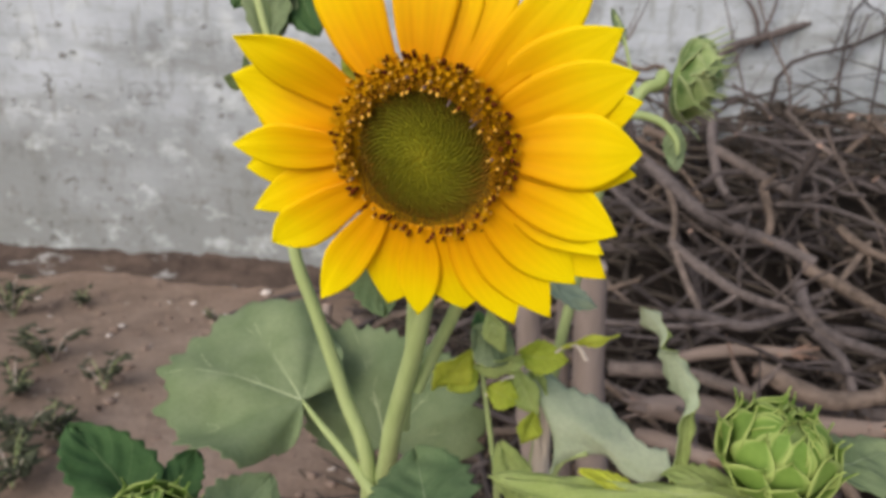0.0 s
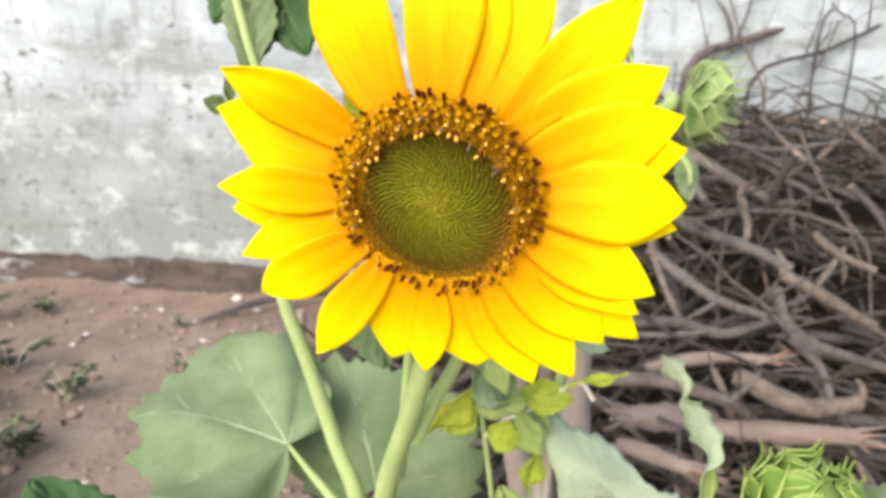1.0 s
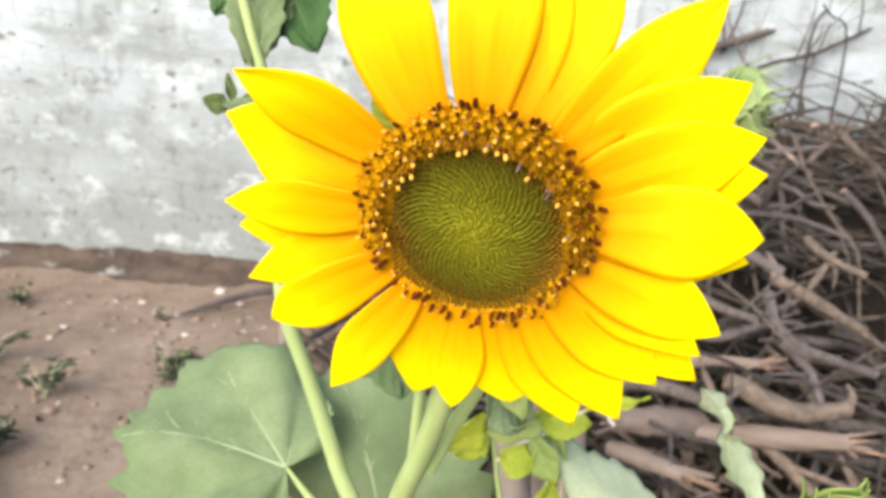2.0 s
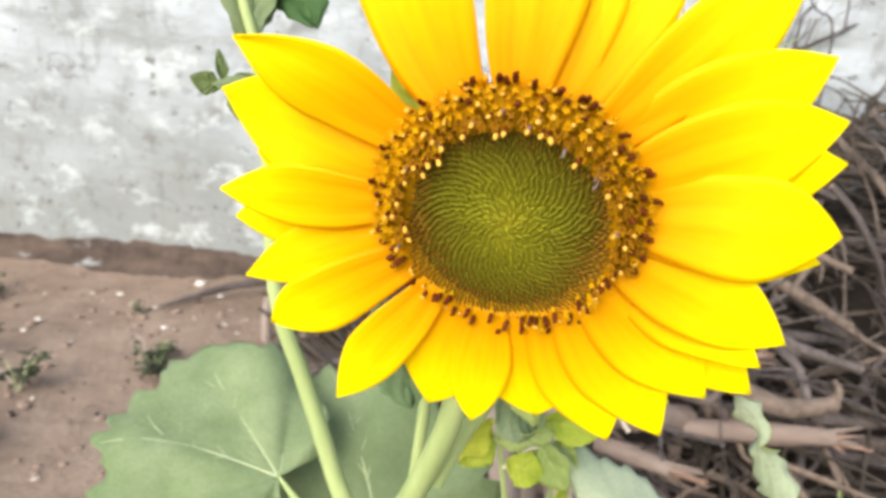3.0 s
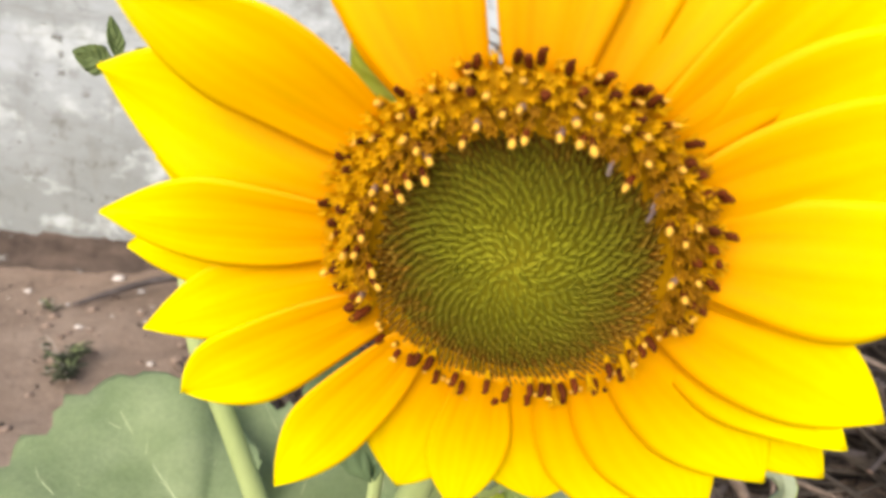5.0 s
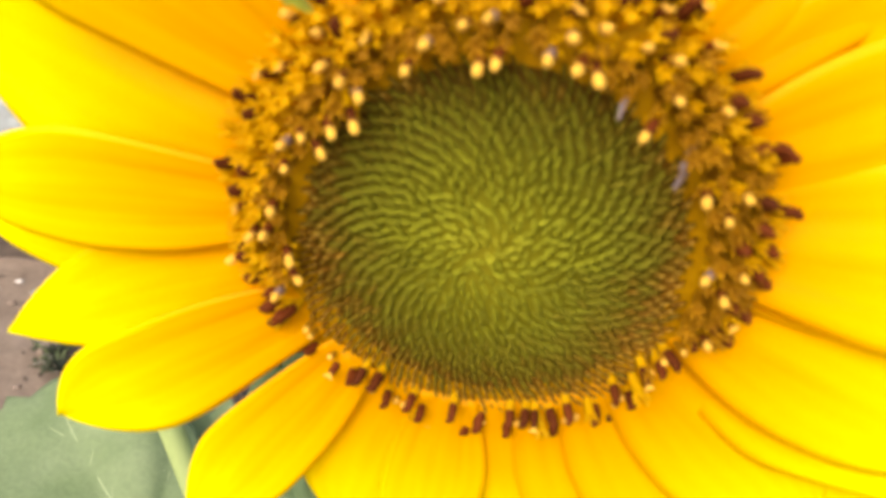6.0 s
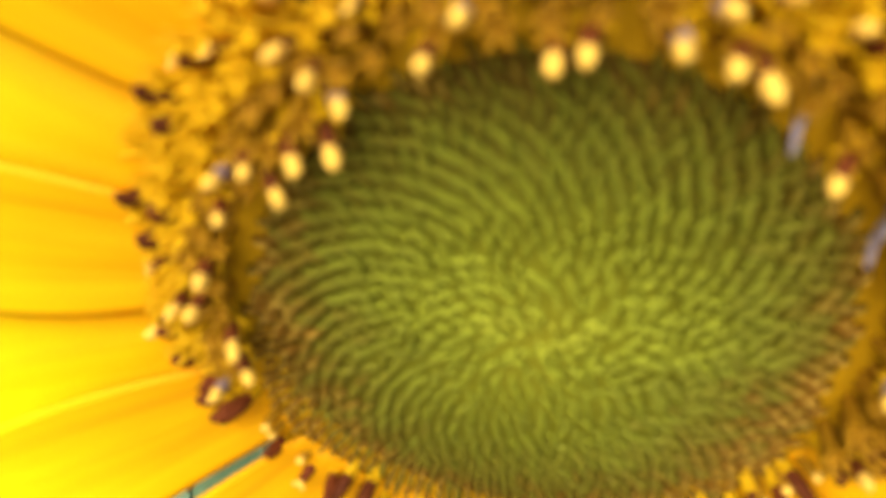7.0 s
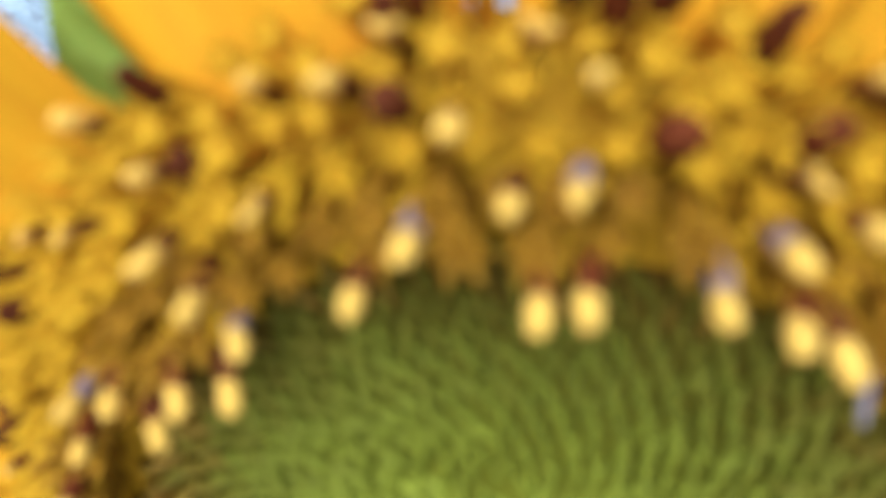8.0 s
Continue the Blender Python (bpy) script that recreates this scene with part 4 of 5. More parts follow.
def build_branch_stem():
    base = (-0.105, 0.505, 0.0)
    ob = root("sunflower_stalk", base, "second green sunflower stalk with side shoots beside the flower", "sunflower stalk")
    part("stem", tube([(-0.144, 0.446, 1.044), (-0.136, 0.435, 1.004), (-0.127, 0.431, 0.952), (-0.119, 0.418, 0.869), (-0.103, 0.415, 0.820), (-0.085, 0.415, 0.762), (-0.067, 0.413, 0.697), (-0.085, 0.46, 0.52), (-0.10, 0.50, 0.25), (-0.105, 0.505, -0.02)], (0.0030, 0.0034, 0.0038, 0.0045, 0.0052, 0.0060, 0.0070, 0.009), STEM, 10), ob, origin=base)
    part("side_stem", tube([(-0.147, 0.435, 1.043), (-0.137, 0.430, 1.007), (-0.130, 0.429, 0.983), (-0.127, 0.431, 0.952)], (0.0028, 0.0028, 0.0026, 0.002), STEM, 8), ob, origin=base)
    add_leaf(ob, base, (-0.130, 0.449, 1.054), (-0.105, 0.435, 1.001), minus((-0.096, 0.444, 1.029), (-0.138, 0.440, 1.021)), 0.040, "dark green hanging leaf", droop=0.05, fold=0.2, seed=7, mat=LEAF_DARK)
    add_leaf(ob, base, (-0.145, 0.447, 1.048), (-0.157, 0.437, 1.016), minus((-0.139, 0.441, 1.028), (-0.164, 0.442, 1.034)), 0.026, droop=0.05, fold=0.2, seed=8, mat=LEAF_DARK)
    add_leaf(ob, base, (-0.136, 0.432, 1.000), (-0.136, 0.443, 1.051), minus((-0.114, 0.443, 1.028), (-0.158, 0.435, 1.026)), 0.030, droop=0.05, fold=0.4, seed=6)
    add_leaf(ob, base, (-0.138, 0.436, 1.000), (-0.123, 0.453, 1.046), minus((-0.116, 0.451, 1.019), (-0.151, 0.446, 1.028)), 0.026, droop=0.08, fold=0.3, seed=14)
    part("side_shoot", tube([(-0.128, 0.430, 0.958), (-0.134, 0.425, 0.965), (-0.141, 0.422, 0.9695), (-0.150, 0.420, 0.970)], (0.0022, 0.0018, 0.0012, 0.0008), STEM, 6), ob, origin=base)
    for B, T, side, width, mat, seed in (
        ((-0.1484, 0.420, 0.9697), (-0.1583, 0.416, 0.9736), (0.3, 0.3, 0.9), 0.0115, LEAF_OLIVE, 9),
        ((-0.1447, 0.420, 0.974), (-0.1472, 0.422, 0.9864), (1.0, 0.5, 0.0), 0.0060, LEAF_OLIVE, 10),
        ((-0.1318, 0.421, 0.971), (-0.1480, 0.417, 0.9712), (0.0, 0.5, 0.9), 0.0100, LEAF, 12),
        ((-0.1401, 0.420, 0.9681), (-0.1318, 0.416, 0.9530), (0.9, 0.4, 0.45), 0.0105, LEAF_OLIVE, 13),
        ((-0.1291, 0.424, 0.9715), (-0.1395, 0.424, 0.9760), (0.3, 0.5, 0.8), 0.0070, LEAF_OLIVE, 15),
    ):
        add_leaf(ob, base, B, T, side, width, droop=0.1, fold=0.3, seed=seed, mat=mat, teeth=0.03, wave=0.03, tip=1.7)
    return ob


build_branch_stem()


def build_bud(name, centre, axis, R, stalk, base, label, seed, mat=BUD_BRACT, flat=1.0, spiny=1.0):
    """A closed sunflower bud: a round core wrapped in rows of pointed bracts; stalk runs from it to the ground."""
    ob = root(name, base, label, "sunflower bud", "sunflower buds")
    c = Vector(centre)
    q = Vector(axis).normalized().to_track_quat("Z", "Y").to_matrix().to_4x4()
    here = Matrix.Translation(c - Vector(base)) @ q @ Matrix.Diagonal((1, 1, flat, 1))
    rng = random.Random(seed)
    core = part("bud", [blob((0, 0, 0), (R * 0.84, R * 0.84, R * 0.76), BRACT, rng, 0.02, 10, 16)], ob, m=here)
    # from the outside inwards: start and end angle from the top, width, gap, outward flick of the tip
    rows = ((8, 142, 84, 1.05, 0.34, 0.8), (8, 118, 62, 1.02, 0.31, 0.55), (8, 94, 42, 0.95, 0.28, 0.45), (9, 72, 18, 0.66, 0.25, 0.35), (9, 54, 4, 0.42, 0.23, 0.2))
    for count, t0, t1, wide, gap, flick in rows:
        off = rng.random()
        shapes = []
        for variant in range(2):
            ph, bend = rng.uniform(0, 6), rng.uniform(-0.25, 0.25)

            def fn(s, w):
                th = radians(t0 + (t1 - t0) * min(s / 0.74, 1.0))
                k = max((1 - min(1, s / 0.74) ** 3.0) ** 0.8 * (0.8 + 0.2 * math.sin(min(1, s * 2.2) * math.pi / 2)), 0.055 * (1 - s) / 0.26 if s > 0.7 else 0, 0.015)
                if gap < 0.22 and s > 0.74:
                    s = 0.74 + (s - 0.74) * 0.25
                phi = w * wide * 0.50 * k / max(math.sin(max(th, 0.2)), 0.42) + bend * s * s * 0.5
                rad = R * (0.84 + gap * min(1, s / 0.74) ** 1.2 + spiny * flick * max(0, s - 0.66) ** 1.4 + 0.15 * w * w * k * math.sin(math.pi * min(1, s / 0.8)) + 0.02 * math.sin(7 * s + ph) * abs(w))
                z = math.cos(th) * rad * 0.9 + (max(0, s - 0.70) * R * 1.5 * flick * spiny)
                return (rad * math.sin(th) * math.sin(phi), rad * math.sin(th) * math.cos(phi), z)

            shapes.append(mesh_of("bract", [sheet(fn, 18, 8, R * 0.03, mat)]))
        for k in range(count):
            part("bract", shapes[k % 2], core, m=Matrix.Rotation(2 * math.pi * (k + off + rng.uniform(-0.15, 0.15)) / count, 4, "Z") @ Matrix.Rotation(rng.uniform(-0.10, 0.10), 4, "X") @ Matrix.Rotation(rng.uniform(-0.16, 0.16), 4, "Y") @ Matrix.Scale(rng.uniform(0.95, 1.06), 4))
    part("stem", tube([tuple(c - Vector(axis).normalized() * R * 0.8)] + list(stalk), (0.0048, 0.0042, 0.0042, 0.0065), STEM, 8), ob, origin=base)
    return ob


fb = build_bud("sunflower_bud", (0.161, 0.312, 0.799), (0.08, -0.37, 0.93), 0.0262, [(0.165, 0.36, 0.72), (0.17, 0.42, 0.5), (0.16, 0.45, -0.02)], (0.16, 0.45, 0.0), "large closed green sunflower bud with curling bracts", 21)
FB = (0.16, 0.45, 0.0)
add_leaf(fb, FB, (0.201, 0.326, 0.785), (0.242, 0.348, 0.784), minus((0.235, 0.370, 0.788), (0.208, 0.313, 0.777)), 0.045, droop=0.1, fold=0.1, seed=22)
add_leaf(fb, FB, (0.147, 0.318, 0.768), (0.110, 0.320, 0.780), minus((0.135, 0.341, 0.777), (0.122, 0.298, 0.774)), 0.030, "pale green leaf under the bud", droop=0.1, fold=0.2, seed=23, mat=LEAF_LIGHT)
add_leaf(fb, FB, (0.152, 0.308, 0.769), (0.020, 0.305, 0.778), minus((0.090, 0.338, 0.772), (0.078, 0.274, 0.770)), 0.030, "long pale green leaf", droop=0.02, fold=0.2, seed=24, mat=LEAF_LIGHT)
add_leaf(fb, FB, (0.093, 0.307, 0.773), (0.063, 0.313, 0.782), minus((0.082, 0.319, 0.781), (0.070, 0.296, 0.775)), 0.013, droop=0.02, fold=0.2, seed=25, mat=LEAF_YELLOW)
# narrow leaf that stands up and twists beside the bud


def build_curled_leaf():
    """A long narrow leaf that winds like a loose corkscrew: pale underneath, green on top."""
    line = smooth_line([(0.0897, 0.336, 0.867), (0.0957, 0.336, 0.859), (0.103, 0.336, 0.848), (0.109, 0.336, 0.837), (0.116, 0.335, 0.824), (0.1196, 0.334, 0.8125), (0.120, 0.333, 0.797), (0.119, 0.330, 0.779), (0.118, 0.325, 0.755)], 5)
    n = len(line) - 1

    def face(off):
        def fn(u, w):
            k = min(n - 1e-6, u * n)
            i = int(k)
            p = Vector(line[i]).lerp(Vector(line[i + 1]), k - i)
            d = (Vector(line[i + 1]) - Vector(line[i])).normalized()
            turn = float(np.interp(u, (0.0, 0.17, 0.25, 0.34, 0.56, 0.66, 1.0), (0.35, 0.45, 2.5, 0.3, 0.55, 2.6, 2.9)))
            a = Vector((1, 0, 0)) - d * d.x
            a.normalize()
            b = d.cross(a)
            side = a * math.cos(turn) + b * math.sin(turn)
            up = d.cross(side)
            half = float(np.interp(u, (0.0, 0.10, 0.22, 0.36, 0.54, 0.62, 0.74, 1.0), (0.0008, 0.0056, 0.0062, 0.0056, 0.0082, 0.0070, 0.0048, 0.0056)))
            half *= 1 + 0.14 * abs(w) ** 4 * math.sin(u * 62 + (1.5 if w > 0 else 0))
            q = p + side * (half * w) + up * (off - 0.35 * half * w * w + 0.0011 * math.sin(u * 34 + 2 * w) * w * w)
            return tuple(q - Vector(FB))
        return fn

    part("leaf", [sheet(face(0.0), 60, 8, 0.0003, LEAF_PALE), sheet(face(-0.0005), 60, 8, 0.0003, LEAF_LIGHT)], fb, "narrow curled grey-green leaf standing up")


build_curled_leaf()


rb = build_bud("sunflower_bud", (0.1425, 0.479, 0.982), (0.93, -0.16, -0.10), 0.0238, [(0.119, 0.473, 0.978), (0.104, 0.467, 0.967), (0.085, 0.47, 0.90), (0.05, 0.50, 0.55), (0.03, 0.53, -0.02)], (0.03, 0.53, 0.0), "green sunflower bud seen from its side with spiky bracts", 31, BUD_BRACT_SIDE, flat=0.70, spiny=2.2)
RB = (0.03, 0.53, 0.0)
part("leaf_stalk", tube([(0.089, 0.461, 0.949), (0.100, 0.454, 0.958), (0.117, 0.449, 0.955), (0.126, 0.441, 0.945), (0.128, 0.438, 0.935)], (0.003, 0.003, 0.0028, 0.0024, 0.0012), STEM, 8), rb, origin=RB)
add_leaf(rb, RB, (0.126, 0.444, 0.950), (0.128, 0.436, 0.926), minus((0.135, 0.438, 0.934), (0.115, 0.437, 0.933)), 0.015, "young drooping leaf", droop=-0.1, fold=0.6, seed=32, mat=LEAF)
part("side_shoot", tube([(0.108, 0.477, 0.964), (0.100, 0.484, 0.992), (0.095, 0.489, 1.010), (0.089, 0.493, 1.023)], (0.0014, 0.0012, 0.001, 0.0007), STEM, 6), rb, origin=RB)
add_leaf(rb, RB, (0.095, 0.488, 1.006), (0.087, 0.493, 1.026), minus((0.095, 0.492, 1.018), (0.086, 0.490, 1.015)), 0.008, droop=0.1, fold=0.3, seed=33)

lb = build_bud("sunflower_bud", (-0.179, 0.315, 0.720), minus((-0.157, 0.282, 0.764), (-0.179, 0.315, 0.720)), 0.0245, [(-0.18, 0.37, 0.60), (-0.19, 0.42, 0.3), (-0.20, 0.45, -0.02)], (-0.20, 0.45, 0.0), "low closed green sunflower bud among dark leaves", 41)
LB = (-0.20, 0.45, 0.0)
add_leaf(lb, LB, (-0.195, 0.340, 0.718), (-0.259, 0.377, 0.749), minus((-0.204, 0.376, 0.737), (-0.235, 0.331, 0.733)), 0.052, "dark green leaf", droop=0.1, fold=0.2, seed=42, mat=LEAF_DARK)
add_leaf(lb, LB, (-0.183, 0.349, 0.712), (-0.181, 0.386, 0.731), minus((-0.159, 0.364, 0.724), (-0.192, 0.364, 0.729)), 0.030, "dark green leaf", droop=0.1, fold=0.2, seed=43, mat=LEAF_DARK)
add_leaf(lb, LB, (-0.146, 0.328, 0.706), (-0.126, 0.375, 0.722), minus((-0.111, 0.350, 0.704), (-0.158, 0.352, 0.719)), 0.050, droop=0.1, fold=0.15, seed=44)


def folded_leaf(low, high, base):
    """Half of a blade that hangs between its arched midrib and its toothed edge."""
    low, high = [Vector(p) for p in smooth_line(low, 8)], [Vector(p) for p in smooth_line(high, 8)]

    def at(line, u):
        k = min(len(line) - 1 - 1e-6, u * (len(line) - 1))
        return line[int(k)].lerp(line[int(k) + 1], k - int(k))

    def fn(u, w):
        v = (w + 1) / 2
        a, b = at(low, u), at(high, u)
        v2 = v * (1 + 0.05 * v ** 4 * (2 * abs((u * 13) % 1.0 - 0.5) * 2 - 1) + 0.04 * v ** 3 * noise.noise((u * 9, 3, 1)))
        q = a.lerp(b, v2)
        q.y += -0.010 * math.sin(math.pi * v) + 0.006 * noise.noise((u * 3, v * 2, 4)) + 0.0025 * v * math.sin(u * 20)
        return tuple(q - Vector(base))

    return [sheet(fn, 48, 14, 0.0007, LEAF_PALE)]


def build_withered_plant():
    base = (0.06, 0.60, 0.0)
    ob = root("sunflower_seedling", base, "small sunflower shoot with yellowing withered leaves", "sunflower shoot")
    part("stem", tube([(0.009, 0.440, 0.781), (0.015, 0.436, 0.748), (0.021, 0.432, 0.714), (0.027, 0.431, 0.672), (0.05, 0.57, 0.35), (0.06, 0.60, -0.02)], (0.0018, 0.002, 0.0024, 0.003, 0.005), STEM, 6), ob, origin=base)
    part("dry_stalk", tube([(0.056, 0.456, 0.754), (0.060, 0.457, 0.720), (0.060, 0.456, 0.681), (0.065, 0.457, 0.649), (0.06, 0.62, 0.3), (0.065, 0.62, -0.02)], (0.005, 0.007, 0.0085, 0.009), STEM_DRY, 7), ob, "pale dry stalk", origin=base)
    rows = [
        ((-0.020, 0.425, 0.770), (0.003, 0.423, 0.794), 0.028, LEAF_YELLOW, 51), ((0.006, 0.418, 0.813), (0.029, 0.419, 0.793), 0.030, LEAF, 52),
        ((0.009, 0.421, 0.786), (0.037, 0.419, 0.791), 0.018, LEAF_LIGHT, 53), ((0.039, 0.434, 0.791), (0.067, 0.426, 0.792), 0.022, LEAF_FRESH, 54),
        ((0.069, 0.429, 0.803), (0.100, 0.422, 0.812), 0.007, LEAF_YELLOW, 55), ((0.018, 0.431, 0.764), (0.036, 0.425, 0.759), 0.020, LEAF_FRESH, 56),
        ((0.034, 0.435, 0.776), (0.049, 0.419, 0.753), 0.022, LEAF_LIGHT, 57), ((0.048, 0.423, 0.750), (0.041, 0.413, 0.734), 0.019, LEAF_FRESH, 58),
        ((0.047, 0.441, 0.777), (0.055, 0.425, 0.756), 0.014, LEAF_LIGHT, 63), ((0.028, 0.415, 0.725), (0.045, 0.396, 0.692), 0.026, LEAF_LIGHT, 59),
        ((0.013, 0.412, 0.827), (0.022, 0.406, 0.805), 0.015, LEAF_LIGHT, 60), ((0.006, 0.431, 0.820), (0.011, 0.421, 0.805), 0.014, LEAF_DARK, 64),
        ((0.004, 0.438, 0.775), (-0.012, 0.425, 0.766), 0.020, LEAF_FRESH, 62),
    ]
    for k, (B, T, width, mat, seed) in enumerate(rows):
        d = minus(T, B)
        side = (d[2], 0.35 * (-1) ** k * (abs(d[0]) + abs(d[2])), -d[0])
        add_leaf(ob, base, B, T, side, width * 1.12, "yellowing leaf" if mat is LEAF_YELLOW else "", droop=0.15, fold=0.22, seed=seed, mat=mat, wave=0.14, tip=1.7, peak=0.36, teeth=0.05)
    for u, v in (((0.055, 0.450, 0.717), (0.050, 0.447, 0.743)), ((0.062, 0.453, 0.708), (0.062, 0.451, 0.736))):
        part("dry_stalk", tube([(0.061, 0.456, 0.683), u, v], (0.004, 0.003, 0.0018), STEM_DRY, 6), ob, origin=base)
    part("side_stem", tube([(0.014, 0.434, 0.758), (0.025, 0.433, 0.771), (0.041, 0.436, 0.777), (0.070, 0.429, 0.803), (0.081, 0.422, 0.795)], (0.0014, 0.0012, 0.001, 0.0012, 0.0016), STEM_DRY, 6), ob, origin=base)
    part("leaf", folded_leaf([(0.0595, 0.412, 0.709), (0.067, 0.412, 0.722), (0.0816, 0.409, 0.730), (0.098, 0.404, 0.731), (0.109, 0.398, 0.724), (0.1246, 0.392, 0.723), (0.134, 0.390, 0.733)], [(0.065, 0.418, 0.730), (0.0596, 0.428, 0.746), (0.0416, 0.444, 0.777), (0.0704, 0.440, 0.7675), (0.098, 0.432, 0.758), (0.120, 0.415, 0.743), (0.1354, 0.398, 0.744)], base), ob, "pale grey-green leaf with toothed edge, folded along its midrib")
    part("leaf_stalk", tube([(0.060, 0.423, 0.675), (0.063, 0.416, 0.706), (0.070, 0.412, 0.724), (0.085, 0.409, 0.732)], (0.003, 0.003, 0.0022), STEM, 6), ob, origin=base)
    return ob


build_withered_plant()


# ---- stakes and brushwood ----
def build_stake(top, foot, r, seed):
    rng = random.Random(seed)
    ob = root("wooden_stake", foot, "weathered grey wooden stake standing in the soil", "stake", "wooden stakes")
    mid = [tuple(a + (b - a) * t + rng.uniform(-0.012, 0.012) * (i < 2) for i, (a, b) in enumerate(zip(top, foot))) for t in (0.33, 0.66)]
    part("post", tube([top, *mid, (foot[0], foot[1], foot[2] - 0.03)], (r * 0.85, r, r * 1.05, r * 1.1), STAKE, 12, 6, rough=0.10, rng=rng), ob, origin=foot)


build_stake((0.080, 0.902, 0.672), (0.16, 1.02, 0.0), 0.021, 71)
build_stake((0.169, 0.918, 0.714), (0.27, 1.05, 0.0), 0.025, 72)
build_stake((0.138, 0.962, 0.690), (0.21, 1.10, 0.0), 0.012, 73)


def heap_front(x):
    """How far the heap's front edge draws back towards the wall at its far end."""
    return 0.95 * max(0.0, (x - 1.9) / 0.9) ** 1.7


def heap(x, y):
    """Height of the brushwood heap."""
    def step(v, a, b):
        k = min(1.0, max(0.0, (v - a) / (b - a)))
        return k * k * (3 - 2 * k)
    h = 0.17 * step(x, -0.52, -0.30) + 0.69 * step(x, -0.25, 0.75) * step(y, 1.15, 2.25)
    return h * step(x, -0.55, -0.3) * (1 - step(x, 2.5, 3.0)) * step(y, 1.0 + heap_front(x), 1.35 + heap_front(x))


def branch_pieces(start, way, length, r, rng, kink=0.10, twigs=1, sides=6):
    """A crooked dry branch with a few broken side twigs."""
    n = max(4, int(length / 0.085))
    p, d, line = Vector(start), Vector(way).normalized(), []
    for k in range(n + 1):
        line.append(tuple(p))
        d = (d + Vector((rng.uniform(-kink, kink), rng.uniform(-kink, kink), rng.uniform(-kink, kink) * 0.8))).normalized()
        p = p + d * (length / n)
    ps = tube(line, (r, r * 0.95, r * 0.8, r * 0.5), BARK, sides, 2, WOOD_END if rng.random() < 0.3 else None, 0.14, rng)
    for _ in range(twigs):
        k = rng.randint(1, n - 1)
        a = Vector(line[k])
        w = (Vector(line[k + 1]) - a).normalized() + Vector((rng.uniform(-0.9, 0.9), rng.uniform(-0.7, 0.7), rng.uniform(-0.6, 0.8)))
        l = rng.uniform(0.08, 0.30)
        b = a + w.normalized() * l
        m = (a + b) / 2 + Vector((rng.uniform(-0.02, 0.02), 0, rng.uniform(-0.02, 0.02)))
        ps += tube([tuple(a), tuple(m), tuple(b)], (r * 0.55, r * 0.45, r * 0.22), BARK, 5, 2)
    return ps


